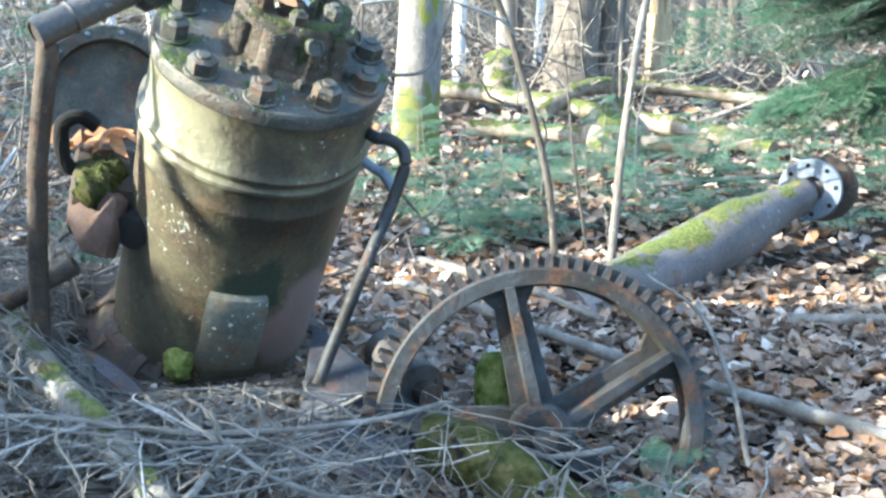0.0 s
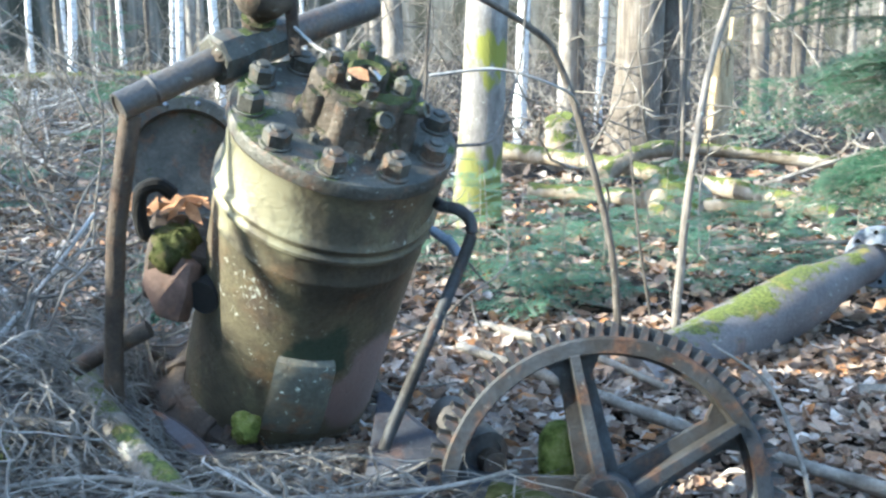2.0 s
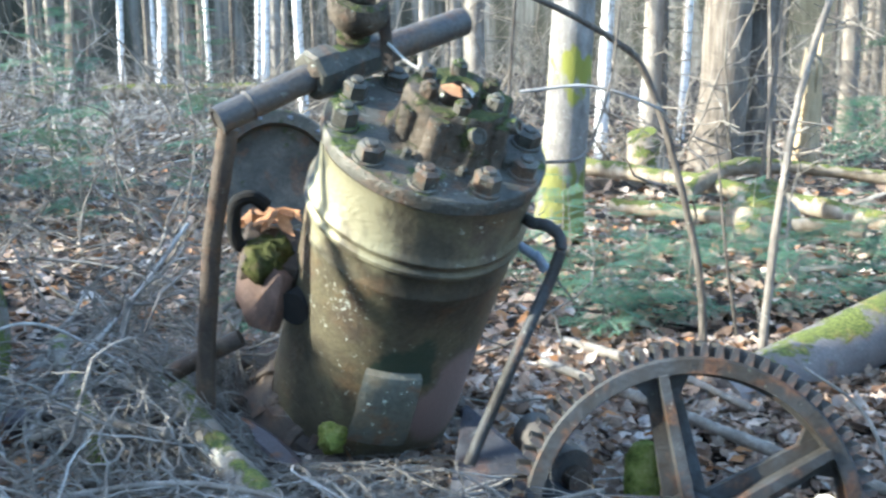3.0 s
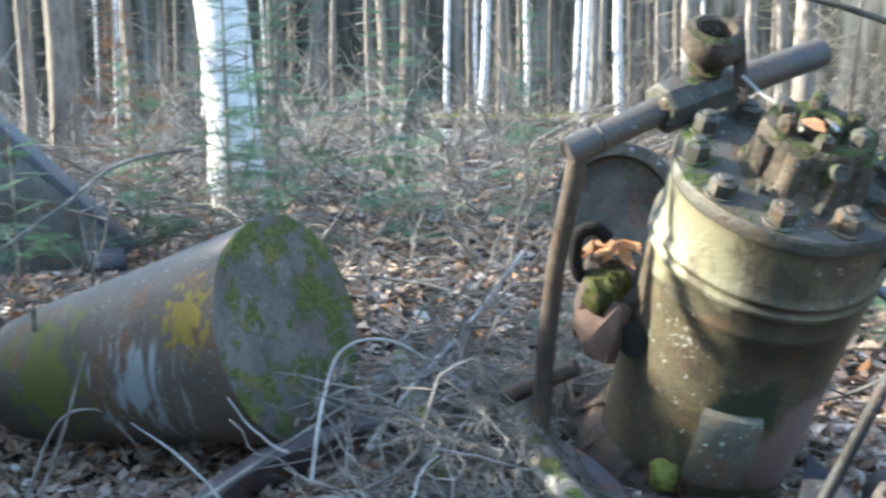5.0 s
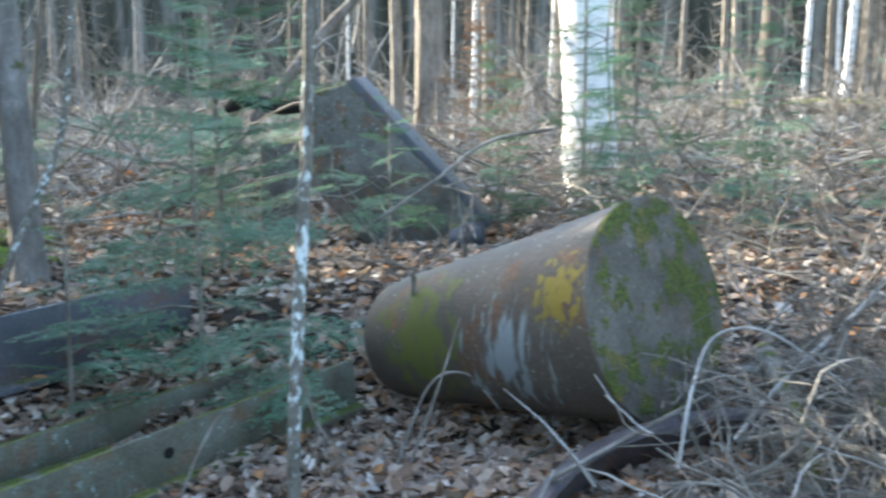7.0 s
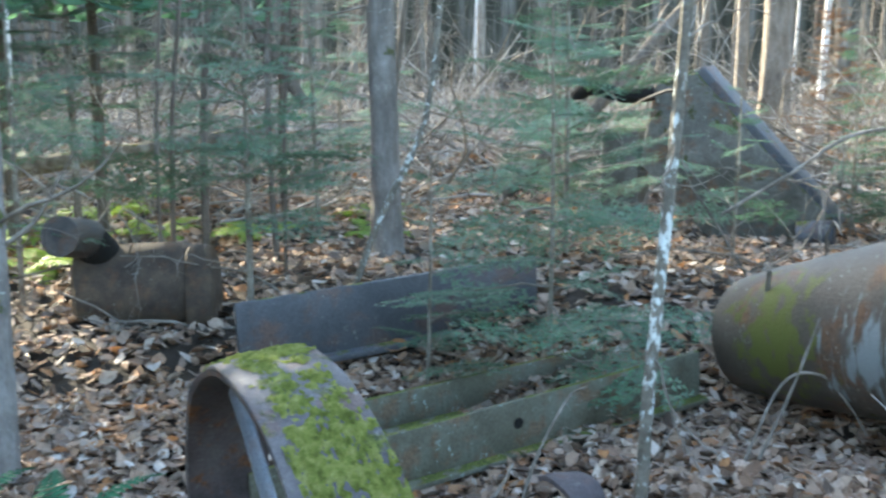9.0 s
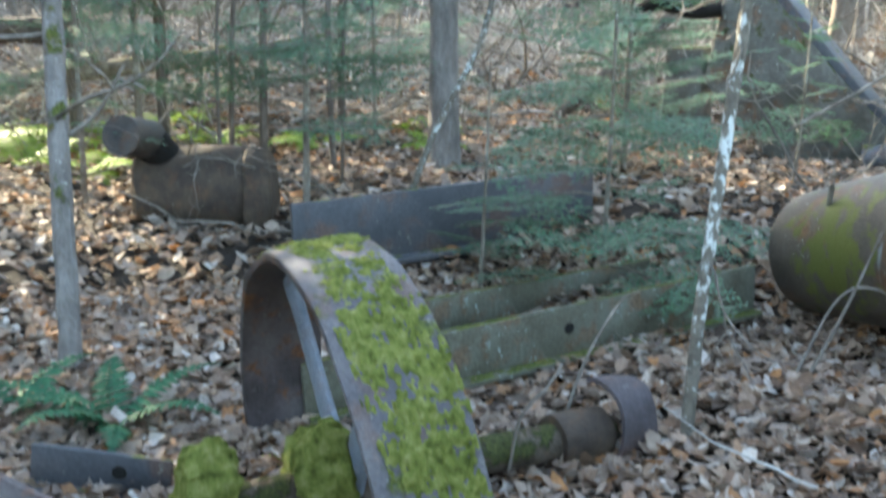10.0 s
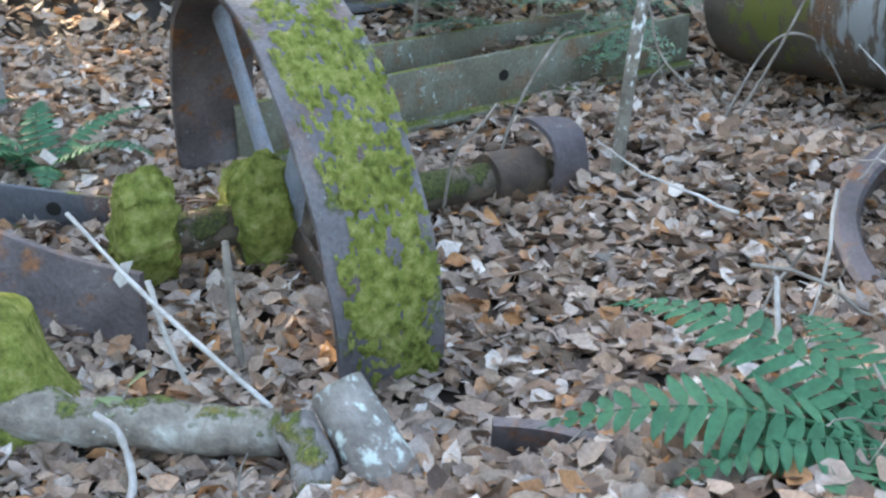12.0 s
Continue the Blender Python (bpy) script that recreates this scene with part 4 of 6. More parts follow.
# rusty block with a pipe stub
blk = thing("rusty_casting", (-5.75, 1.0, -0.2), "brown rusty casting with an open pipe stub", "casting")
BK = spot(-5.72, 1.02, 0.02, 62)
part("block", lumpy(lumpy(lathe([(0.0, -0.36), (0.20, -0.36), (0.235, -0.33), (0.24, 0.20), (0.215, 0.26), (0.0, 0.27)], 36).moved(BK @ np.array(pose(0, 0, -0.03, 0, 90, 0))), 0.04, 3.5), 0.01, 14), M_RUSTPIPE, blk)
part("block_lip", lumpy(lathe([(0.17, -0.07), (0.25, -0.07), (0.265, -0.05), (0.265, 0.05), (0.25, 0.07), (0.0, 0.075)], 32).moved(BK @ np.array(pose(0.30, -0.02, -0.04, 0, 86, 6))), 0.025, 5), M_RUSTPIPE, blk)
part("pipe_stub", hollow([(-5.52, 0.56, 0.36), (-5.74, 0.74, 0.30)], 0.10, 0.02, 28), M_PIPE, blk)
part("neck", lumpy(tube([(-5.72, 0.73, 0.30), (-5.8, 0.86, 0.14)], 0.10, 20), 0.01, 6), M_DARK, blk)

# ---- branches, logs ----


def branch(name, pts, r0, r1, material, label, cat="branch", sides=10, lump=0.1, group=""):
    p = bend(pts, 6)
    r = np.linspace(r0, r1, len(p)) * (1 + 0.08 * rng.normal(size=len(p)))
    g = tube(p, np.abs(r), sides)
    loc = tuple(p[0])
    return single(name, lumpy(g, r0 * lump * 2, 0.6 / max(r0, 0.01), p[0][0]), material, loc, label, cat, group, sharp=60)


def twigs(p, r0, count, length, sides=4, up=0.3, g=None):
    """Side twigs off a way, thinner and thinner."""
    g = g or Geo()
    for _ in range(count):
        i = rng.integers(1, len(p) - 1)
        w = unit(rng.normal(0, 1, 3) + np.array((0, 0, up)))
        l = length * rng.uniform(0.4, 1.2)
        q = wander(p[i], w, l, 7, 0.2)
        g.join(tube(q, np.linspace(r0, r0 * 0.3, 8), sides, False))
        for _ in range(2):
            j = rng.integers(2, 7)
            q2 = wander(q[j], unit(w + rng.normal(0, 0.7, 3)), l * 0.5, 5, 0.2)
            g.join(tube(q2, np.linspace(r0 * 0.6, r0 * 0.2, 6), 3, False))
    return g


branch("lichen_limb", [(-1.33, 3.0, 0.22), (-1.05, 2.55, 0.20), (-0.75, 2.15, 0.19), (-0.55, 1.86, 0.16), (-0.40, 1.6, 0.10)], 0.045, 0.038, M_LICHEN_BARK, "fallen lichen-covered limb across the brush", "log")
branch("lichen_limb", [(-2.0, 3.6, 0.12), (-1.75, 3.1, 0.24), (-1.5, 2.75, 0.22), (-1.28, 2.4, 0.14)], 0.035, 0.03, M_LICHEN_BARK, "fallen lichen-covered limb across the brush", "log")
branch("bleached_branch", [(-1.42, 3.45, 0.62), (-1.50, 3.15, 0.42), (-1.58, 2.8, 0.25), (-1.62, 2.62, 0.12)], 0.007, 0.010, M_WHITE_TWIG, "pale bleached leaning branch")
branch("bleached_branch", [(-1.35, 2.75, 0.32), (-1.55, 2.66, 0.46), (-1.68, 2.58, 0.44), (-1.66, 2.42, 0.32), (-1.60, 2.25, 0.15)], 0.004, 0.006, M_WHITE_TWIG, "pale arching branch over the brush")
branch("grey_branch", [(-1.55, 2.55, 0.16), (-1.42, 2.50, 0.22), (-1.3, 2.46, 0.25), (-1.1, 2.42, 0.25)], 0.010, 0.015, M_TWIG, "grey dead branch on the brush heap")
branch("grey_branch", [(-1.35, 2.05, 0.20), (-0.95, 2.12, 0.25), (-0.55, 2.1, 0.22), (-0.2, 2.2, 0.2), (0.02, 2.32, 0.20)], 0.009, 0.006, M_TWIG, "grey dead branch on the brush heap")
branch("grey_branch", [(-0.18, 3.85, 0.04), (0.2, 3.4, 0.05), (0.6, 3.0, 0.03), (1.06, 2.67, 0.0), (1.3, 2.5, -0.02)], 0.018, 0.022, M_TWIG, "long grey stick lying on leaves")
branch("grey_branch", [(0.62, 3.05, 0.30), (0.74, 2.85, 0.24), (0.78, 2.62, 0.10), (0.80, 2.5, -0.06)], 0.005, 0.008, M_TWIG, "pale stick leaning on the gear wheel")
branch("grey_branch", [(1.2, 3.45, 0.02), (1.6, 3.4, 0.04), (2.2, 3.5, 0.02)], 0.022, 0.018, M_TWIG, "dark stick lying on leaves")
branch("red_twig", [(0.05, 2.25, -0.02), (0.04, 2.22, 0.09), (0.02, 2.20, 0.17)], 0.010, 0.009, M_RUSTPIPE, "broken reddish twig with a pale cut end")
branch("white_stick", [(-2.42, 0.02, 0.05), (-2.20, 0.10, -0.04), (-2.02, 0.17, -0.10), (-1.90, 0.28, -0.22)], 0.005, 0.006, M_WHITE_TWIG, "bleached thin stick among dry leaves")
branch("white_stick", [(-2.17, 0.12, -0.02), (-2.13, 0.14, -0.15), (-2.08, 0.18, -0.30)], 0.007, 0.006, M_WHITE_TWIG, "bleached thin stick among dry leaves")
branch("grey_branch", [(-2.2, 0.30, 0.02), (-2.17, 0.30, -0.15), (-2.15, 0.31, -0.33)], 0.009, 0.011, M_TWIG, "upright grey stick beside the shaft")
branch("white_stick", [(-1.98, -0.05, -0.18), (-1.92, -0.02, -0.20), (-1.85, -0.02, -0.27), (-1.75, -0.08, -0.30)], 0.007, 0.009, M_WHITE_TWIG, "curved bleached stick on dry leaves")
branch("white_stick", [(-1.6, 1.35, -0.02), (-1.52, 1.3, -0.12), (-1.45, 1.27, -0.2)], 0.006, 0.007, M_WHITE_TWIG, "bleached thin stick among dry leaves")
branch("vine", [(-2.62, 1.1, -0.22), (-2.6, 1.12, -0.05), (-2.62, 1.22, 0.02), (-2.75, 1.35, 0.02)], 0.0055, 0.004, M_TWIG, "grey curling vine over dry leaves")
branch("vine", [(-2.80, 1.40, -0.2), (-2.82, 1.48, -0.02), (-2.82, 1.60, 0.16), (-2.75, 1.62, 0.22)], 0.0055, 0.004, M_TWIG, "grey curling vine over dry leaves")
branch("vine", [(-2.66, 2.2, -0.16), (-2.72, 2.45, 0.10), (-2.68, 2.6, 0.12), (-2.6, 2.66, 0.02), (-2.55, 2.7, -0.08)], 0.0055, 0.004, M_TWIG, "grey curling vine over dry leaves")
branch("leaning_stick", [(-2.62, 2.25, -0.10), (-2.63, 2.4, 0.12), (-2.66, 2.55, 0.34)], 0.006, 0.004, M_TWIG, "thin grey stick leaning on the drum")
branch("long_twig", [(-2.0, 2.2, 0.02), (-1.9, 2.4, 0.10), (-1.75, 2.7, 0.22)], 0.009, 0.007, M_TWIG, "long grey twig on the flywheel rim")
branch("mossy_log", [(-2.3, -0.32, -0.24), (-2.1, -0.12, -0.24), (-1.95, 0.1, -0.24), (-1.85, 0.28, -0.25)], 0.058, 0.05, M_LICHEN_BARK, "thin mossy log lying on leaves", "log", 16)
branch("mossy_root", [(-1.83, 0.30, -0.22), (-1.74, 0.30, -0.26), (-1.66, 0.26, -0.33)], 0.045, 0.04, M_MOSSBARK, "short mossy root beside a cut pole", "log", 14)
lg = thing("cut_log", (-1.68, 0.42, -0.33), "lichen-spotted cut pole with a sawn end", "log")
la, lb = np.array((-1.84, 0.40, -0.175)), np.array((-1.40, 0.47, -0.46))
part("bark", lumpy(tube([la, la * 0.7 + lb * 0.3, la * 0.3 + lb * 0.7, lb], [0.062, 0.066, 0.07, 0.072], 28, False), 0.008, 9), M_LOGBARK, lg)
lw = unit(la - lb)
part("cut_end", lathe([(0.0, 0.004), (0.05, 0.003), (0.062, -0.006)], 28).moved(axes(la, lw)), M_ROTLOG, lg, "weathered sawn end")
part("pith_hole", lathe([(0.0, 0.0065), (0.007, 0.006), (0.008, 0.003)], 10).moved(axes(la, lw)), M_DARK, lg)
single("mossy_stump", lumpy(lathe([(0.0, 0.15), (0.06, 0.14), (0.13, 0.08), (0.16, 0.0), (0.2, -0.12)], 28).moved(spot(-2.28, -0.22, -0.18)), 0.06, 6), M_MOSS, (-2.28, -0.22, -0.28), "low stump smothered in green moss", "stump")
branch("fallen_trunk", [(0.0, 9.6, 0.14), (0.8, 8.5, 0.16), (1.6, 7.3, 0.14), (2.1, 6.6, 0.08)], 0.075, 0.055, M_ROTLOG, "long mossy fallen trunk on leaves", "log", 14)
branch("fallen_trunk", [(0.75, 8.0, 0.12), (1.1, 8.35, 0.28), (1.6, 8.7, 0.26), (2.4, 8.7, 0.18), (3.2, 8.4, 0.12)], 0.07, 0.05, M_ROTLOG, "curved grey-green fallen trunk", "log", 14)
branch("fallen_trunk", [(0.2, 7.6, 0.08), (0.9, 7.0, 0.12), (1.7, 6.6, 0.1)], 0.06, 0.05, M_ROTLOG, "dark rotten fallen trunk on leaves", "log", 12)
branch("fallen_trunk", [(-10.5, 16.5, 0.3), (-7.0, 17.5, 0.45), (-3.5, 18.5, 0.4)], 0.16, 0.12, M_ROTLOG, "pale fallen trunk at the edge of the clearing", "log", 12)
branch("fallen_trunk", [(-9.5, 0.2, 0.2), (-8.6, 1.2, 0.42), (-8.0, 2.6, 0.62)], 0.09, 0.06, M_LICHEN_BARK, "pale lichen-covered fallen trunk in green ferns", "log", 12)
branch("fallen_trunk", [(-11.2, -0.6, 0.50), (-11.0, 0.4, 0.55), (-10.8, 1.1, 0.60)], 0.15, 0.12, M_BARK, "grey fallen trunk among far ferns", "log", 12)
branch("leaning_branch", [(-5.2, 1.95, -0.05), (-5.25, 2.15, 0.35), (-5.3, 2.45, 0.85), (-5.4, 2.6, 1.4), (-5.5, 2.72, 1.8)], 0.020, 0.014, M_SPECK, "pale lichen-spotted leaning branch")
branch("leaning_branch", [(-7.6, 4.4, 0.0), (-7.4, 5.2, 0.7), (-7.3, 6.0, 1.5), (-7.2, 6.8, 2.2)], 0.06, 0.05, M_BARK, "dark leaning dead trunk in shade", "branch")
branch("leaning_branch", [(-6.6, 2.3, 0.9), (-6.7, 2.0, 1.4), (-6.9, 1.6, 2.1)], 0.045, 0.035, M_BARK, "dark leaning dead branch in shade", "branch")
branch("arched_branch", [(-4.15, 3.55, 0.42), (-4.0, 3.85, 0.62), (-4.0, 4.3, 0.80), (-4.0, 4.9, 0.84)], 0.008, 0.012, M_TWIG, "pale arched branch beside a birch")
for (a, b, c) in (((-0.1, 4.2, 0.03), (0.3, 3.7, 0.06), (0.55, 3.45, 0.02)), ((1.0, 5.6, 0.05), (1.6, 5.5, 0.12), (2.4, 5.9, 0.05)), ((1.8, 7.6, 0.1), (2.6, 7.7, 0.35), (3.1, 7.4, 0.5))):
    branch("grey_branch", [a, b, c], 0.02, 0.012, M_TWIG, "grey dead stick on the ground")

branch("vine", [(-0.17, 2.80, 0.925), (-0.145, 2.824, 0.924), (-0.046, 2.93, 0.93), (0.0, 3.0, 1.03), (0.034, 3.085, 1.16), (0.05, 3.1, 1.35)], 0.005, 0.004, M_BARK, "thin dark looping vine beside the engine")
branch("grey_branch", [(-0.23, 3.02, 1.105), (-0.03, 3.07, 1.12), (0.16, 3.12, 1.06), (0.22, 3.3, 1.0)], 0.005, 0.004, M_WHITE_TWIG, "thin pale twig hanging before the trees")

# brush heap
brush = Geo()


def heap(n, cx, cy, sx, sy, h, lmin, lmax, r):
    for _ in range(n):
        x, y = cx + sx * rng.normal(), cy + sy * rng.normal()
        if -2.4 < x < -1.42 and 1.6 < y < 2.72:
            continue
        z = gz(x, y) + abs(rng.normal()) * h
        w = unit((rng.normal(), rng.normal(), rng.normal() * 0.22))
        l = rng.uniform(lmin, lmax)
        p = wander((x, y, float(z)) - w * l / 2, w, l, 8, 0.27)
        p[:, 2] = np.maximum(p[:, 2], gz(p[:, 0], p[:, 1]) + 0.01)
        rr = r * rng.uniform(0.5, 1.4)
        brush.join(tube(p, np.linspace(rr, rr * 0.4, 9), 5, False))
        if rng.random() < 0.6:
            twigs(p, rr * 0.6, 4, l * 0.32, 4, 0.3, brush)


heap(190, -0.85, 2.25, 0.42, 0.28, 0.15, 0.3, 0.9, 0.0042)
heap(70, -0.85, 2.22, 0.45, 0.28, 0.17, 0.4, 1.0, 0.0085)
heap(70, -1.30, 2.80, 0.30, 0.40, 0.18, 0.3, 0.8, 0.008)
heap(130, -1.15, 2.55, 0.30, 0.25, 0.16, 0.25, 0.7, 0.0045)
heap(22, -5.65, 1.0, 0.30, 0.40, 0.30, 0.4, 1.0, 0.005)
heap(300, -1.30, 2.80, 0.30, 0.40, 0.16, 0.3, 0.8, 0.0042)
heap(110, -0.2, 2.05, 0.30, 0.14, 0.09, 0.25, 0.7, 0.004)
heap(130, -1.40, 3.5, 0.45, 0.5, 0.12, 0.4, 0.9, 0.005)
heap(60, -2.0, 5.0, 1.0, 0.9, 0.08, 0.5, 1.2, 0.009)
heap(60, -4.8, 6.6, 0.9, 0.9, 0.25, 0.6, 1.4, 0.009)
heap(50, -6.5, 9.0, 1.6, 1.2, 0.35, 0.8, 2.0, 0.012)
heap(70, 2.0, 9.5, 2.0, 2.0, 0.2, 0.6, 1.8, 0.012)
heap(80, -4.0, 12.0, 3.5, 3.0, 0.15, 0.6, 2.0, 0.014)
heap(50, -7.2, 2.5, 1.2, 2.0, 0.15, 0.5, 1.4, 0.008)
heap(60, -1.5, 1.5, 2.2, 1.8, 0.02, 0.15, 0.5, 0.004)


def settle(v):
    """Presses the heap down where it lies before the engine."""
    out = v.copy()
    r = np.hypot(v[:, 0], v[:, 1])
    g = gz(v[:, 0], v[:, 1])
    lim = 1.17 - 0.39 * r + 0.55 * smooth((-v[:, 0] - 0.85) / 0.5)
    near = (v[:, 1] < 3.0) & (v[:, 0] > -2.2)
    h = v[:, 2] - g
    top = np.maximum(lim - g, 0.05)
    out[:, 2] = np.where(near & (h > 0), g + top * np.tanh(h / top), v[:, 2])
    return out


brush.warp(settle)
single("brushwood", brush, M_TWIG, (-1.0, 2.3, 0.0), "heap of bare grey dead twigs", "brushwood", kind="stuff", sharp=180)
white = Geo()
for _ in range(40):
    x, y = -1.0 + 0.55 * rng.normal(), 2.3 + 0.35 * rng.normal()
    w = unit((rng.normal(), rng.normal(), 0.25 * rng.normal()))
    p = wander((x, y, float(gz(x, y)) + rng.uniform(0.1, 0.3)), w, rng.uniform(0.3, 0.7), 8, 0.16)
    white.join(tube(p, np.linspace(0.0055, 0.002, 9), 5, False))
white.warp(settle)
single("bleached_twigs", white, M_WHITE_TWIG, (-1.0, 2.3, 0.1), "bleached pale twigs on the brush heap", "brushwood", kind="stuff", sharp=180)

# ---- fallen leaves ----


def leaves(n, sampler, smin, smax, tilt):
    xy = sampler(n)
    z = gz(xy[:, 0], xy[:, 1])
    sz = rng.uniform(smin, smax, n)
    t = np.array([(-0.5, 0, 0), (-0.22, -0.25, 1), (0.12, -0.27, 1), (0.5, 0, 0.2), (0.12, 0.27, 1), (-0.22, 0.25, 1), (-0.2, 0, 0.0), (0.14, 0, 0.0)])
    curl = rng.uniform(-0.08, 0.20, n)
    v = np.repeat(t[None], n, 0)
    v[:, :, 1] *= rng.uniform(0.75, 1.25, n)[:, None]
    v[:, :, 2] *= curl[:, None]
    v[:, :, 2] += (v[:, :, 0] ** 2) * rng.uniform(-0.5, 0.9, n)[:, None]
    v += rng.normal(0, 0.05, v.shape) * np.array((1, 1, 0.6))
    yaw, rx, ry = rng.uniform(0, 6.28, n), rng.normal(0, tilt, n), rng.normal(0, tilt, n)
    c, s_ = np.cos(rx)[:, None], np.sin(rx)[:, None]
    v[:, :, 1], v[:, :, 2] = v[:, :, 1] * c - v[:, :, 2] * s_, v[:, :, 1] * s_ + v[:, :, 2] * c
    c, s_ = np.cos(ry)[:, None], np.sin(ry)[:, None]
    v[:, :, 0], v[:, :, 2] = v[:, :, 0] * c + v[:, :, 2] * s_, -v[:, :, 0] * s_ + v[:, :, 2] * c
    c, s_ = np.cos(yaw)[:, None], np.sin(yaw)[:, None]
    v[:, :, 0], v[:, :, 1] = v[:, :, 0] * c - v[:, :, 1] * s_, v[:, :, 0] * s_ + v[:, :, 1] * c
    v *= sz[:, None, None]
    v[:, :, 2] += (z + 0.012 + np.abs(rng.normal(0, 0.012, n)))[:, None]
    v[:, :, 0] += xy[:, 0:1]
    v[:, :, 1] += xy[:, 1:2]
    base = (np.arange(n) * 8)[:, None, None]
    tri = np.array([(0, 1, 6), (6, 5, 0), (2, 3, 7), (7, 3, 4)])[None] + base
    quad = np.array([(1, 2, 7, 6), (6, 7, 4, 5)])[None] + base
    return v.reshape(-1, 3), tri.reshape(-1, 3), quad.reshape(-1, 4)


def sector(r0, r1, a0, a1):
    def f(n):
        r = np.sqrt(rng.uniform(r0 * r0, r1 * r1, n))
        a = np.radians(rng.uniform(a0, a1, n))
        return np.stack([-0.2 - r * np.sin(a), -0.25 + r * np.cos(a)], -1)
    return f


litter = Geo()
for n, samp, a, b, tl in ((46000, sector(0.9, 4.6, -30, 98), 0.035, 0.09, 0.40), (20000, sector(4.6, 9, -30, 98), 0.06, 0.11, 0.35), (9000, sector(9, 18, -30, 98), 0.09, 0.17, 0.5), (7000, sector(8, 20, 36, 98), 0.09, 0.16, 0.5), (20000, sector(0.1, 9, 98, 330), 0.07, 0.13, 0.4), (5000, sector(9, 18, 98, 330), 0.12, 0.2, 0.5), (1200, sector(0.05, 0.9, -30, 98), 0.05, 0.1, 0.3)):
    v, t3, q4 = leaves(n, samp, a, b, tl)
    litter.add(v, t3, q4)
single("leaf_litter", litter, M_LEAF, (0, 0, 0), "deep carpet of dry tan and brown fallen leaves", "leaf litter", kind="stuff", sharp=180)


def loose_leaf(loc, size, material, label, rot=(0, 0, 0)):
    v, t3, q4 = leaves(1, lambda n: np.zeros((1, 2)), size, size, 0.15)
    v = v - v.mean(0)
    g = Geo().add(v, t3, q4).moved(np.array(pose(*loc, *rot)))
    return single("dry_leaf", g, material, loc, label, "leaf", "leaves on the machine", sharp=180)


for k in range(18):
    loose_leaf((-0.955 + 0.05 * rng.normal(), 2.86 + 0.06 * rng.normal(), 0.735 + 0.02 * rng.random()), 0.085, M_LEAF, "curled dry brown leaf on the valve chest", (rng.normal() * 25, rng.normal() * 25, 0))
hc = (EM @ np.array((-0.01, -0.09, 1.19, 1)))[:3]
loose_leaf(tuple(hc), 0.075, M_LEAF, "dry tan leaf caught between nuts", (40, 20, 10))
loose_leaf(tuple(hc + np.array((0.04, 0.0, 0.0))), 0.06, M_WHITE_TWIG, "pale dry leaf caught between nuts", (20, 50, 40))
loose_leaf((-2.24, 0.09, -0.03), 0.07, M_WHITE_TWIG, "pale dry leaf hanging on a stick", (60, 0, 30))

# ---- conifer sprays ----


def spray(length, needle=0.021, dens=1.0, width=0.42, dry=False):
    """A flat fir spray along +x, with drooping tip; needles and twigs apart."""
    nd, tw = [], Geo()
    main = np.stack([np.linspace(0, length, 12), 0.02 * np.sin(np.linspace(0, 3, 12)) * length, -0.10 * length * np.linspace(0, 1, 12) ** 2], -1)
    tw.join(tube(main, np.linspace(0.003, 0.001, 12), 3, False))
    lines = [(main, length)]
    k = int(16 * max(0.5, length / 0.5))
    for i in range(k):
        u = 0.08 + 0.88 * i / k
        side = 1 if i % 2 else -1
        l = width * length * (1 - u) ** 0.8 * rng.uniform(0.7, 1.1) + 0.03
        s0 = np.array([np.interp(u * length, main[:, 0], main[:, j]) for j in range(3)])
        a = radians(52 + 10 * rng.normal())
        p = s0 + np.outer(np.linspace(0, l, 6), (math.cos(a), side * math.sin(a), 0.06 * rng.normal())) + np.outer(np.linspace(0, 1, 6) ** 2, (0, 0, -0.10 * l))
        tw.join(tube(p, np.linspace(0.0012, 0.0005, 6), 3, False))
        lines.append((p, l))
        if l > 0.12:
            for sgn in (1, -1):
                for uu in (0.35, 0.6):
                    q0 = p[int(uu * 5)]
                    a2 = a * side + sgn * radians(42)
                    q = q0 + np.outer(np.linspace(0, l * 0.42, 4), (math.cos(a2), math.sin(a2), -0.05))
                    lines.append((q, l * 0.42))
    for p, l in lines:
        n = int(l / 0.0065 * dens)
        for i in range(n):
            u = (i + rng.random()) / n * (len(p) - 1)
            j = min(int(u), len(p) - 2)
            c = p[j] + (p[j + 1] - p[j]) * (u - j)
            d = unit(p[j + 1] - p[j])
            sd = np.cross((0, 0, 1), d) * (1 if i % 2 else -1)
            w = unit(sd + 0.55 * d + np.array((0, 0, 0.25 * rng.normal())))
            e = c + w * needle * rng.uniform(0.7, 1.2)
            h = d * needle * 0.2
            nd.append((c - h, e, c + h))
    v = np.array(nd).reshape(-1, 3)
    return Geo().add(v, np.arange(len(v)).reshape(-1, 3)), tw


SPRAYS = [spray(0.5), spray(0.38), spray(0.62, dens=0.9), spray(0.28, width=0.5)]


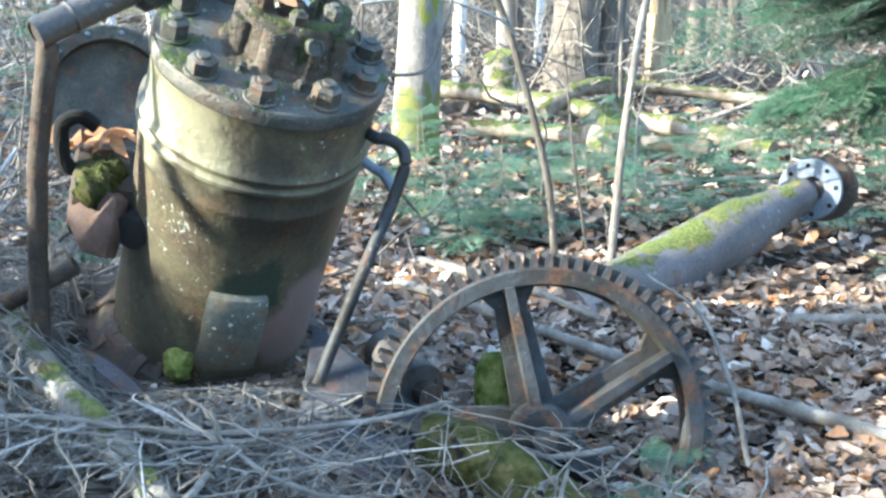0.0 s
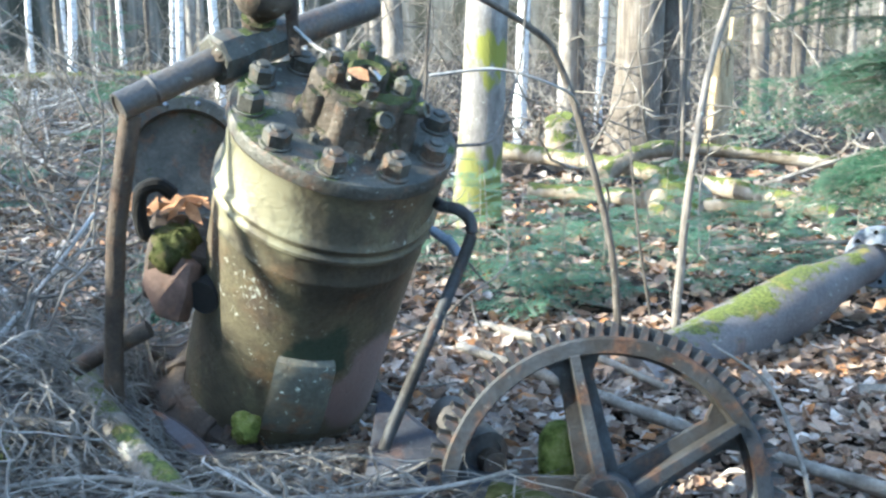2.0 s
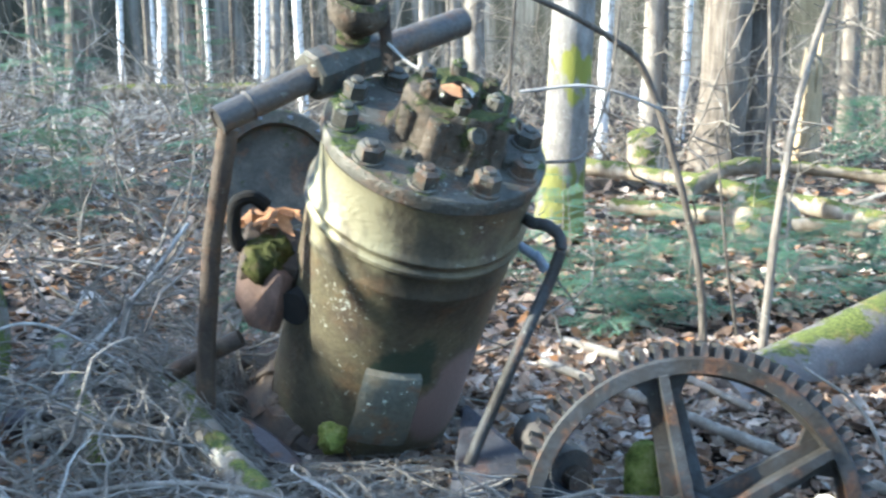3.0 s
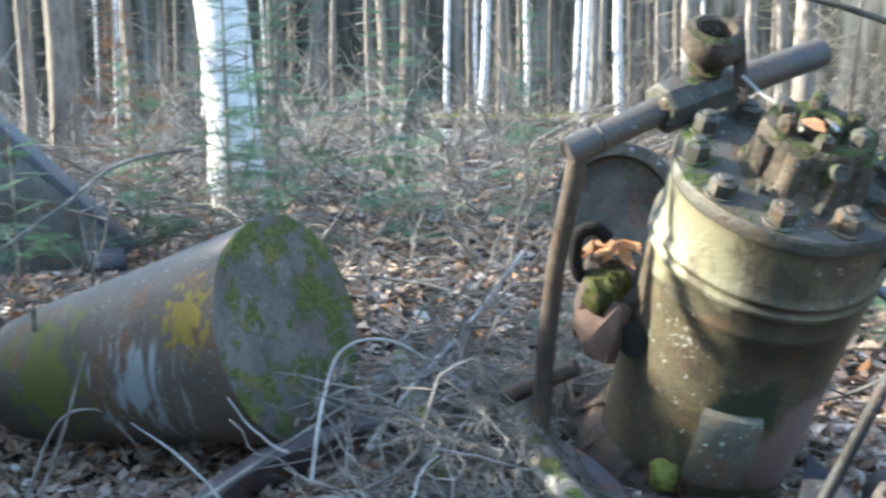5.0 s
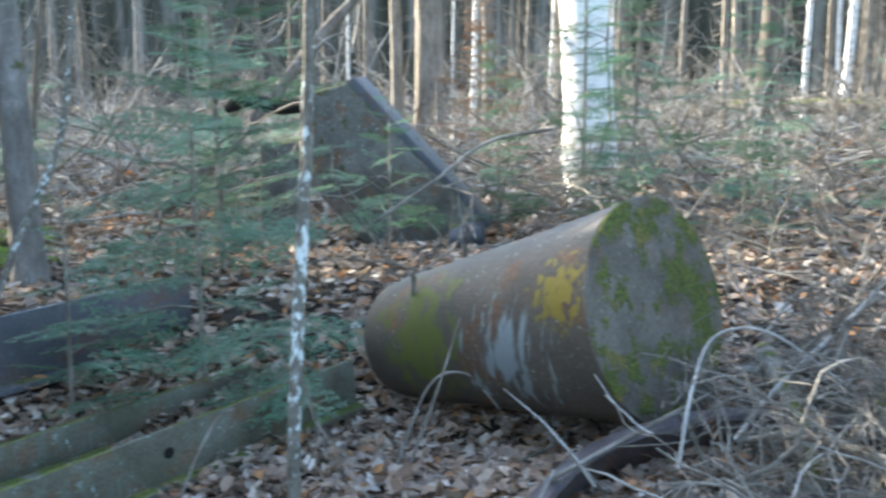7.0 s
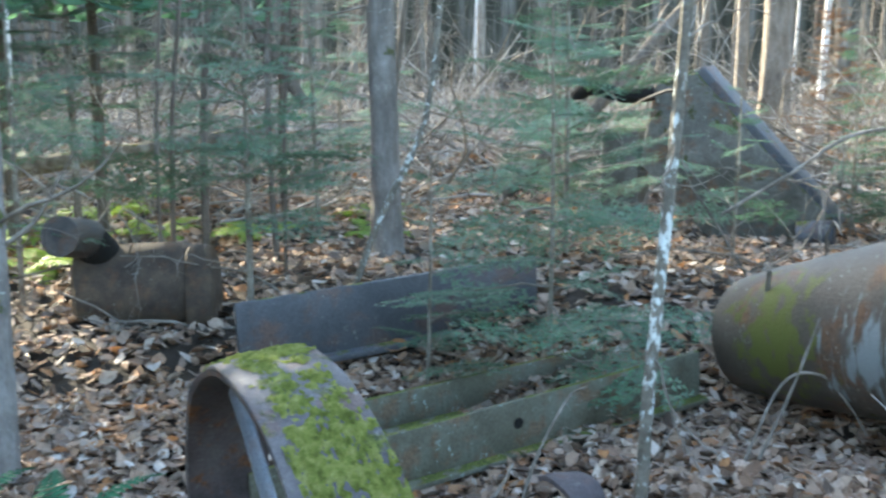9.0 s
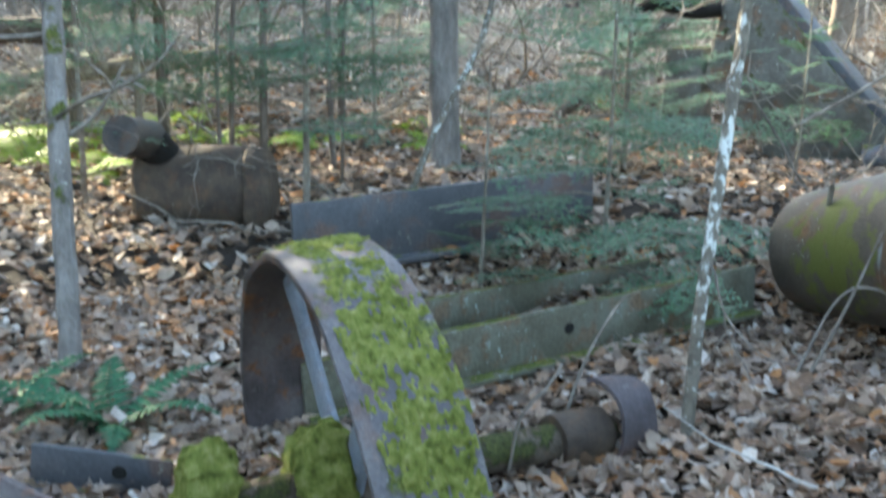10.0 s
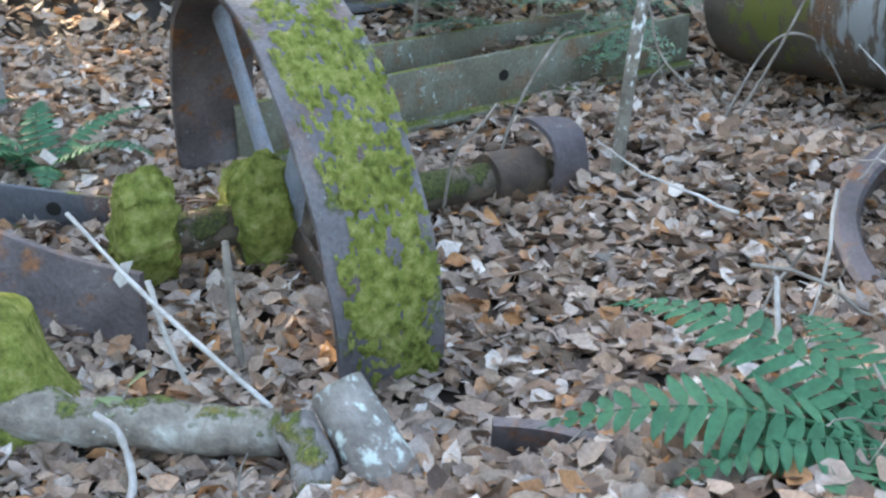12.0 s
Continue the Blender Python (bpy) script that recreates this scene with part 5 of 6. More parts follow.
def fir(loc, height, trunk_r, n, reach, label, low=0.1, top=None, name="young_fir", mat_n=None, group="young firs"):
    th = thing(name, loc, label, "tree", group)
    top = top if top is not None else (rng.normal() * 0.03, rng.normal() * 0.03, height)
    p = bend([(0, 0, -0.08), (top[0] * 0.45 + 0.01, top[1] * 0.45, height * 0.5), top], 6)
    r = np.linspace(trunk_r, trunk_r * 0.35, len(p))
    part("trunk", tube(p + np.array(loc), r, 8), M_LICHEN_BARK, th)
    nd, tw = Geo(), Geo()
    n = int(n * 1.5)
    for i in range(n):
        u = low + (0.97 - low) * i / n
        c = np.array([np.interp(u * height, p[:, 2], p[:, j]) for j in range(3)])
        rch = reach * (1.05 - 0.8 * u) * rng.uniform(0.6, 1.15)
        a = 137.5 * i + rng.normal() * 12
        sN, sT = SPRAYS[rng.integers(len(SPRAYS))]
        ln = sN.verts()[:, 0].max()
        stick = max(0.0, rch - ln * 1.1)
        m = np.array(pose(*c, 0, 0, a)) @ np.array(pose(0, 0, 0, rng.normal() * 14, -8 + rng.normal() * 9, 0))
        if stick > 0:
            tw.join(tube([(0, 0, 0), (stick * 0.5, 0, 0.02), (stick + 0.02, 0, 0.0)], [0.006, 0.005, 0.004], 4, False), m)
        sc = np.array(Matrix.Translation((stick, 0, 0)) @ Matrix.Scale(max(0.25, min(1.3, rch / ln)), 4))
        nd.join(sN, m @ sc)
        tw.join(sT, m @ sc)
        if stick > 0.25:
            for sg in (28, -28):
                k = np.array(pose(stick * 0.55, 0, 0, 0, 0, sg))
                nd.join(SPRAYS[1][0], m @ k)
                tw.join(SPRAYS[1][1], m @ k)
    o = np.array(pose(*loc))
    part("crown", nd.moved(o), mat_n or M_NEEDLE, th, "soft flat green needle sprays", sharp=0)
    tagged(part("twig_frame", tw.moved(o), M_TWIG, th, sharp=180), kind="stuff")
    return th


def at_ground(x, y, dz=0.0):
    return (x, y, float(gz(x, y)) + dz)


# firs beside the beams and the drum
fir(at_ground(-3.75, 2.2), 1.5, 0.012, 22, 0.72, "young fir with drooping flat green sprays", 0.05)
fir(at_ground(-4.0, 1.75), 1.0, 0.010, 9, 0.5, "young fir with drooping flat green sprays", 0.1)
fir(at_ground(-5.2, 1.4), 2.0, 0.02, 30, 0.9, "young fir with drooping flat green sprays", 0.3)
fir(at_ground(-5.2, 3.35), 2.3, 0.02, 32, 1.0, "young green fir before the slab", 0.1)
fir(at_ground(-4.75, 4.25), 1.1, 0.012, 12, 0.6, "sparse young fir before the slab", 0.2)
fir(at_ground(-4.25, 6.15), 2.6, 0.018, 40, 0.62, "young fir beside a white birch", 0.05)
fir(at_ground(-4.9, 6.5), 3.0, 0.018, 40, 0.55, "young fir beside a white birch", 0.05)
fir(at_ground(-7.4, 1.0), 3.0, 0.03, 36, 1.1, "young green fir in deep shade", 0.3)
for x, y, h, n, rc in ((-6.1, 0.45, 1.9, 14, 0.9), (-6.9, 2.5, 2.1, 16, 0.9), (-8.3, 3.3, 2.2, 16, 1.0), (-9.3, 1.9, 2.4, 18, 1.1), (-7.9, 6.3, 1.9, 14, 0.8)):
    fir(at_ground(x, y), h, 0.018, n, rc, "young green fir on the leafy slope", 0.25)
hem = thing("hemlock", at_ground(2.15, 3.45), "hemlock with long drooping green boughs", "tree", "young firs")
part("trunk", tube([(2.15, 3.45, -0.1), (2.17, 3.47, 1.2), (2.2, 3.5, 3.4)], [0.06, 0.05, 0.03], 12), M_BARK, hem)
hn, ht = Geo(), Geo()
for k in range(34):
    zz = rng.uniform(0.95, 1.75)
    az = rng.uniform(165, 215)
    rch = rng.uniform(0.6, 1.15) + 0.35 * (k % 5 == 0)
    m = np.array(pose(2.16, 3.46, zz, 0, 0, az)) @ np.array(pose(0, 0, 0, rng.normal() * 10, 10 + rng.normal() * 7, 0))
    ht.join(tube([(0, 0, 0), (rch * 0.5, 0, 0.02), (rch, 0, -0.04)], [0.008, 0.006, 0.002], 4, False), m)
    for u in np.arange(0.25, 1.0, 0.14):
        for sg in (34, -34):
            sN, sT = SPRAYS[rng.integers(len(SPRAYS))]
            kk = m @ np.array(pose(rch * u, 0, 0, rng.normal() * 8, 4, sg + rng.normal() * 8)) @ np.diag((0.62, 0.62, 0.62, 1.0))
            hn.join(sN, kk)
            ht.join(sT, kk)
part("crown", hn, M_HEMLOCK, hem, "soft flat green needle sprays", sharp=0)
tagged(part("twig_frame", ht, M_TWIG, hem, sharp=180), kind="stuff")
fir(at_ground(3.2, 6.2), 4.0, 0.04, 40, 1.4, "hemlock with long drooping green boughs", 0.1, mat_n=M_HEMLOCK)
for x, y, h in ((-0.35, 5.1, 0.55), (0.1, 4.9, 0.5), (0.45, 4.75, 0.42), (0.75, 5.3, 0.5), (-0.15, 5.7, 0.6), (0.3, 5.6, 0.45), (1.2, 5.2, 0.4), (1.7, 5.6, 0.5), (2.2, 5.1, 0.5), (-1.55, 4.4, 0.3), (0.95, 6.3, 0.5), (1.9, 4.0, 0.25), (0.05, 4.35, 0.35), (0.25, 4.5, 0.4), (0.9, 4.75, 0.4), (1.35, 4.7, 0.35), (1.0, 5.8, 0.45), (0.55, 5.9, 0.5), (1.5, 6.2, 0.5), (2.0, 6.0, 0.5), (2.4, 5.6, 0.45), (-0.1, 5.3, 0.5), (1.75, 4.9, 0.35)):
    fir(at_ground(x, y), h, 0.005, 9, 0.40, "low fir seedling among dry leaves", 0.1, name="fir_seedling", group="fir seedlings")

fir(at_ground(0.52, 2.38), 0.2, 0.004, 7, 0.10, "tiny fir seedling beside the gear wheel", 0.1, name="fir_seedling", group="fir seedlings")



# added fir whose crown, out of view, blocks the sun
def sun_block_fir(x, y, h, reach, n):
    th = thing("shade_fir", at_ground(x, y), "added fir with an unseen dense crown that shades the machine", "tree", "shade firs")
    z0 = float(gz(x, y))
    part("trunk", tube([(x, y, z0 - 0.1), (x, y, z0 + h * 0.5), (x, y, z0 + h)], [0.05, 0.035, 0.008], 8), M_BARK, th)
    part("crown", canopy(h, n, reach, 1.9, 0.13).moved(spot(x, y, z0)), M_NEEDLE, th, "dense green needle clumps", sharp=0)


# ---- saplings ----


def sapling(pts, r0, r1, material, label, n=10, length=0.5, seedy=0):
    p = bend(pts, 8)
    th = thing("sapling", tuple(p[0]), label, "sapling")
    part("stem", lumpy(tube(p, np.linspace(r0, r1, len(p)), 10), r0 * 0.15, 12), material, th)
    if n:
        tagged(part("twig_frame", twigs(p[len(p) // 4:], r1 * 0.35, n, length, 4, 0.4), M_TWIG, th, sharp=180), kind="stuff")
    return th


sapling([at_ground(0.46, 4.05, -0.03), (0.40, 4.05, 0.45), (0.209, 4.04, 1.074), (0.05, 3.95, 1.26), (-0.35, 3.75, 1.45), (-0.9, 3.6, 1.6)], 0.016, 0.010, M_BARK, "thin dark bent sapling among leaves", 8, 0.35)
sapling([at_ground(0.69, 4.15, -0.03), (0.73, 4.22, 0.5), (0.818, 4.36, 1.04), (0.955, 4.46, 1.5), (1.2, 4.6, 2.2)], 0.018, 0.012, M_FIRBARK, "thin pale straight sapling among leaves", 12, 0.4)
sapling([at_ground(0.62, 4.25, -0.03), (0.55, 4.3, 0.4), (0.5, 4.4, 0.9)], 0.008, 0.004, M_BARK, "thin dark sapling beside a pale one", 8, 0.25)
sapling([at_ground(-2.54, 1.67, -0.04), (-2.58, 1.72, 0.2), (-2.679, 1.864, 0.84), (-2.72, 1.94, 1.45), (-2.8, 2.0, 2.4)], 0.022, 0.017, M_SPECK, "slender sapling spotted with white lichen", 8, 0.4)
sapling([at_ground(-4.03, 0.09, -0.05), (-4.25, 0.13, 0.45), (-4.56, 0.18, 1.08), (-4.8, 0.22, 1.9), (-5.0, 0.24, 2.6)], 0.042, 0.035, M_MOSSBARK, "smooth grey sapling trunk", 10, 0.7)
for x, y, lean, r in ((-6.9, 1.7, 0.2, 0.03), (-6.4, 2.0, -0.2, 0.022), (-6.6, 1.4, 0.35, 0.018), (-6.1, 1.2, 0.1, 0.012), (-6.0, 1.9, 0.15, 0.012), (-7.8, 2.6, 0.0, 0.03), (-8.0, 3.6, 0.3, 0.03), (-6.2, 12.4, 0.2, 0.03), (1.1, 7.0, 0.15, 0.015), (1.4, 8.2, -0.1, 0.02), (-0.6, 7.4, 0.1, 0.015)):
    sapling([at_ground(x, y, -0.05), (x + lean * 0.4, y, 0.9), (x + lean, y + 0.1, 2.2), (x + lean * 1.4, y + 0.2, 3.6)], r, r * 0.5, M_BARK, "bare thin grey sapling", 14, 0.7)

# ---- trees ----


def trunk_geo(h, r, lean=(0, 0), flare=1.5, sides=14, wob=0.05):
    z = np.array([-0.15, 0.0, 0.12, 0.35, 0.8, 1.6, 2.6, 4, 5.5, 7.5, h])
    p = np.stack([lean[0] * z + wob * np.sin(z * 0.9), lean[1] * z + wob * np.cos(z * 0.7) - wob, z], -1)
    rad = r * np.interp(z, [-0.15, 0.05, 0.35, 1.0, h], [flare * 1.1, flare * 0.92, 1.12, 1.0, 0.45])
    return lumpy(tube(p, rad, sides), r * 0.12, 2.2, r * 50), p


# coarse leaf clumps, mostly out of view, put up to dapple the sun
def canopy(h, n, reach, z0, size=0.30):
    c = Geo()
    u = rng.uniform(0, 1, n)
    a = rng.uniform(0, 6.28, n)
    rr = reach * (1.05 - u) * np.sqrt(rng.uniform(0.02, 1, n))
    ctr = np.stack([rr * np.cos(a), rr * np.sin(a), z0 + (h - z0) * u - 0.25 * rr], -1)
    d1 = rng.normal(0, 1, (n, 3)) * (1, 1, 0.35)
    d1 /= np.linalg.norm(d1, axis=1)[:, None]
    d2 = np.cross(d1, rng.normal(0, 0.5, (n, 3)) + np.array((0, 0, 1)))
    d2 /= np.linalg.norm(d2, axis=1)[:, None] + 1e-6
    s_ = rng.uniform(0.5, 1.1, n)[:, None] * size
    v = np.stack([ctr - d1 * s_, ctr + d2 * s_ * 0.35, ctr + d1 * s_, ctr - d2 * s_ * 0.35], 1).reshape(-1, 3)
    return c.add(v, np.arange(n * 4).reshape(-1, 4))


def dead_limbs(p, r, n, length, z0, z1):
    g = Geo()
    for _ in range(n):
        z = rng.uniform(z0, z1)
        c = np.array([np.interp(z, p[:, 2], p[:, j]) for j in range(3)])
        a = rng.uniform(0, 6.28)
        q = wander(c, (math.cos(a), math.sin(a), rng.uniform(-0.35, 0.15)), length * rng.uniform(0.4, 1.2), 5, 0.10)
        g.join(tube(q, np.linspace(r, r * 0.25, 6), 4, False))
        for _ in range(2):
            j = rng.integers(1, 5)
            q2 = wander(q[j], unit(q[-1] - q[0] + rng.normal(0, 0.4, 3)), length * 0.35, 4, 0.15)
            g.join(tube(q2, np.linspace(r * 0.5, r * 0.15, 5), 3, False))
    return g


def tree(name, label, material, h, r, limbs, limb_len, crown, reach, z0, lean=(0, 0), loc=(0, 0, 0), group="", low_limb=0.6, mat_c=None, flare=1.5):
    th = thing(name, (0, 0, 0), label, "tree", group)
    g, p = trunk_geo(h, r, lean, flare)
    part("trunk", g, material, th)
    if limbs:
        tagged(part("bare_crown", dead_limbs(p, 0.010, limbs, limb_len, low_limb, h * 0.75), M_TWIG, th, "bare dead lower limbs", sharp=180), kind="stuff")
    if crown:
        cg = canopy(h + 0.8, int(crown * 0.27), reach, z0)
        part("crown", cg.warp(lambda v: v + np.stack([lean[0] * v[:, 2], lean[1] * v[:, 2], 0 * v[:, 0]], -1)), mat_c or M_CROWN, th, sharp=0)
    th.matrix_basis = Matrix.Translation(loc)
    return th


tree("spruce_tree", "tall twin-stemmed spruce with furrowed bark", M_PINE, 13, 0.23, 10, 1.2, 500, 2.2, 5.5, (0.005, 0), at_ground(1.27, 10.5), low_limb=2.2)
tree("spruce_tree", "tall grey stem of a twin spruce", M_BARK, 13, 0.17, 6, 1.0, 300, 2.0, 5.5, (0.012, 0.01), at_ground(1.62, 10.75), low_limb=2.2)
tree("mossy_tree", "grey tree with yellow-green moss on its base", M_MOSSTREE, 11, 0.13, 6, 0.9, 300, 1.8, 4.5, (0.02, 0.0), at_ground(-0.19, 6.6), low_limb=1.6, flare=1.4)
tree("birch_tree", "thick white birch trunk leaning", M_BIRCH, 11, 0.22, 0, 1, 300, 2.4, 5, (-0.10, 0.03), at_ground(-5.45, 7.4), flare=1.0)
tree("grey_tree", "grey lichen-spotted tree behind the slab", M_FIRBARK, 11, 0.17, 10, 1.0, 300, 1.8, 4, (0.0, 0.0), at_ground(-9.0, 9.1), low_limb=0.8)
tree("thin_tree", "golden-lit thin tree trunk", M_FIRBARK, 10, 0.07, 8, 0.8, 150, 1.4, 4, (0.0, 0.0), at_ground(-9.25, 8.8), low_limb=0.8)
tree("thin_tree", "golden-lit thin tree trunk", M_FIRBARK, 10, 0.085, 10, 0.9, 150, 1.4, 4, (-0.01, 0.0), at_ground(-10.6, 12.1), low_limb=0.8)
tree("dark_tree", "dark thin leaning tree trunk", M_BARK, 10, 0.125, 12, 1.0, 200, 1.5, 4, (0.05, 0.0), at_ground(-6.44, 12.6), low_limb=0.4)
tree("grey_tree", "grey tree with a mossy foot", M_MOSSBARK, 9, 0.085, 8, 0.8, 150, 1.4, 3.4, (-0.05, 0.0), at_ground(-5.95, 2.55), low_limb=1.5, flare=1.35)
sn = thing("broken_snag", at_ground(2.26, 11.2), "broken splintered orange-brown snag", "stump")
g = tube([(0, 0, -0.1), (0.01, 0, 0.3), (0.0, 0, 0.75)], [0.17, 0.14, 0.13], 14, False).moved(spot(2.26, 11.2))
part("stub", lumpy(g, 0.03, 5), M_WOOD, sn)
for k, (dx, hh) in enumerate(((-0.07, 0.45), (0.0, 0.28), (0.08, 0.6))):
    part("splinter", prism([(-0.05, -0.3), (0.05, -0.3), (0.03, hh * 0.5), (0.005, hh), (-0.03, hh * 0.4)], 0.05, 0.0).moved(spot(2.26 + dx, 11.15 + 0.03 * k, 0.75, 20 * k)), M_WOOD, sn)
st = thing("mossy_stump", at_ground(0.55, 9.7), "low mossy yellow-green rotten stump", "stump")
part("stub", lumpy(tube([(0.55, 9.7, -0.1), (0.55, 9.7, 0.25), (0.5, 9.7, 0.42)], [0.26, 0.2, 0.12], 16), 0.10, 4), M_ROTLOG, st)
single("rotten_stump", lumpy(lathe([(0.0, 0.28), (0.10, 0.32), (0.2, 0.22), (0.28, 0.0), (0.34, -0.1)], 20).moved(spot(1.15, 6.9, 0.02)), 0.14, 3.2), M_ROTLOG, (1.15, 6.9, 0.0), "rotten brown stump with peeling bark", "stump")

# row of added firs sunward; the lower ones leave the engine top lit
for k in range(14):
    u = -5.0 + 0.66 * k
    lit = u > 2.1
    d = 7.3 + 0.5 * rng.random()
    hh = 3.9 + 0.458 * (d - 7.3) if lit else 5.4 + rng.random()
    sun_block_fir(-0.959 * d - 0.283 * u, -0.283 * d + 0.959 * u, hh, 1.25 if lit else 1.6, 2200)

# added out of view so that its high crown keeps sun off the hemlock
tree("shade_tree", "added unseen conifer whose high crown shades the hemlock", M_BARK, 11.0, 0.12, 8, 0.8, 2600, 1.7, 8.2, (0, 0), at_ground(-12.47, -0.14), low_limb=3.0)

PROTO = [
    tree("forest_tree", "slender pale-barked conifer trunk with dead limbs", M_FIRBARK, 11, 0.095, 66, 0.9, 220, 1.5, 4.5, (0.01, 0), (60, -60, 0), "forest trees"),
    tree("forest_tree", "slender pale-barked conifer trunk with dead limbs", M_FIRBARK, 12, 0.12, 60, 1.0, 260, 1.7, 5, (-0.015, 0.01), (62, -60, 0), "forest trees"),
    tree("forest_tree", "dark conifer trunk with many dead limbs", M_BARK, 12, 0.11, 80, 1.0, 280, 1.7, 4.2, (0.0, 0.0), (64, -60, 0), "forest trees"),
    tree("forest_tree", "thin white birch trunk in the forest", M_BIRCH, 11, 0.075, 14, 0.8, 160, 1.6, 5, (0.02, 0.0), (66, -60, 0), "forest trees", flare=1.15),
]
PLACED = [(0.64, 10.8, 1, 0.8), (0.19, 12.6, 3, 1.0), (3.32, 14.0, 1, 1.0), (1.31, 14.8, 3, 0.7), (2.13, 12.6, 0, 0.6), (-8.7, 20.9, 3, 1.2), (-5.1, 16.4, 3, 0.8), (-4.6, 17.0, 3, 1.0), (-1.6, 15.5, 1, 1.3), (-9.1, 20.0, 3, 0.8),
          (-7.3, 23, 3, 1.0), (-8.2, 22.5, 3, 0.8), (-11.5, 12.8, 3, 0.7), (-2.6, 12.5, 0, 0.8), (0.9, 13.4, 2, 0.8), (4.1, 11.5, 0, 0.9), (-7.4, 13.5, 0, 0.5)]
spots = list(PLACED)
tries = 0
while len(spots) < 150 and tries < 6000:
    tries += 1
    r = math.sqrt(rng.uniform(12.0 ** 2, 38.0 ** 2))
    a = rng.uniform(-32, 112)
    x, y = -r * math.sin(radians(a)), r * math.cos(radians(a))
    if 10 < a < 40 and r < 20:
        continue
    if x < -6 and abs(y - 2.9 + 0.295 * (-x - 0.5)) < 1.0:
        continue
    if 48 < a < 84 and r < 21:
        continue
    if all((x - q[0]) ** 2 + (y - q[1]) ** 2 > 1.1 for q in spots):
        spots.append((x, y, int(rng.choice((0, 1, 2, 2, 2, 2, 3))), rng.uniform(0.55, 1.15)))
for k in range(26):
    a, r = rng.uniform(115, 325), rng.uniform(5, 18)
    spots.append((-r * math.sin(radians(a)), r * math.cos(radians(a)), int(rng.integers(0, 3)), rng.uniform(0.8, 1.3)))
# unseen trees added sunward to shade the foreground, with a gap for the engine
for k in range(60):
    a, r = rng.uniform(112, 150), rng.uniform(9, 34)
    x, y = -r * math.sin(radians(a)), r * math.cos(radians(a))
    if abs(y - 2.9 + 0.295 * (-x - 0.5)) > 1.0:
        spots.append((x, y, int(rng.integers(0, 3)), rng.uniform(0.8, 1.4)))
for x, y, k, sc in spots:
    copy_thing(PROTO[k], pose(x, y, float(gz(x, y)), 0, 0, rng.uniform(0, 360)) @ Matrix.Diagonal((sc, sc, 1.0, 1)))
for p in PROTO:
    for o in (*p.children_recursive, p):
        bpy.data.objects.remove(o)

# far undergrowth twigs and orange dead fir
haze = Geo()
for _ in range(1500):
    r = math.sqrt(rng.uniform(8.5 ** 2, 26 ** 2))
    a = radians(rng.uniform(-30, 105))
    x, y = -r * math.sin(a), r * math.cos(a)
    p = wander((x, y, float(gz(x, y))), (0.9 * rng.normal(), 0.9 * rng.normal(), 0.7), rng.uniform(0.8, 3.2), 7, 0.16)
    haze.join(tube(p, np.linspace(0.016, 0.005, 8), 4, False))
    twigs(p, 0.006, 3, 0.8, 3, 0.3, haze)
single("undergrowth", haze, M_TWIG, (0, 15, 0), "bare tangled twigs between distant trunks", "undergrowth", kind="stuff", sharp=180)
# pale twigs whose light colour also stands in for sun on the slope
pale = Geo()
for _ in range(760):
    r = math.sqrt(rng.uniform(8.0 ** 2, 17 ** 2))
    a = radians(rng.uniform(22, 92))
    x, y = -r * math.sin(a), r * math.cos(a)
    p = wander((x, y, float(gz(x, y)) + 0.05), (rng.normal(), rng.normal(), rng.uniform(0.0, 0.55)), rng.uniform(0.6, 2.2), 7, 0.2)
    pale.join(tube(p, np.linspace(0.014, 0.004, 8), 4, False))
    twigs(p, 0.005, 5, 0.6, 3, 0.3, pale)
single("slash_heap", pale, M_WHITE_TWIG, (-8, 8, 0), "pale slash on the leafy slope, its colour lightened for sunlight", "undergrowth", kind="stuff", sharp=180)
fir(at_ground(-7.35, 8.1), 2.3, 0.02, 44, 0.55, "dead fir with rusty orange needles", 0.1, name="dead_fir", mat_n=M_DRYNEEDLE, group="")

for x, y, h, r in ((-3.3, 6.4, 1.7, 0.5), (-3.9, 7.2, 2.4, 0.55), (-2.9, 7.6, 1.9, 0.5), (-5.0, 5.6, 1.5, 0.45), (-7.9, 5.2, 2.2, 0.6), (-7.0, 4.6, 1.6, 0.5)):
    fir(at_ground(x, y), h, 0.012, 26, r, "young fir in the open woods", 0.08)
for k in range(34):
    a, r = radians(rng.uniform(18, 48)), rng.uniform(4.6, 8.5)
    x, y = -r * math.sin(a), r * math.cos(a)
    z = float(gz(x, y))
    g = Geo()
    p = wander((x, y, z - 0.02), (0.8 * rng.normal(), 0.8 * rng.normal(), 0.55), rng.uniform(0.7, 1.6), 8, 0.2)
    g.join(tube(p, np.linspace(0.009, 0.003, len(p)), 5, False))
    twigs(p, 0.004, 6, 0.6, 4, 0.3, g)
    single("bare_shrub", g, M_TWIG, (x, y, z), "bare grey-brown shrub stem over dry leaves", "shrub", "bare shrubs", sharp=180)

# ---- ferns ----


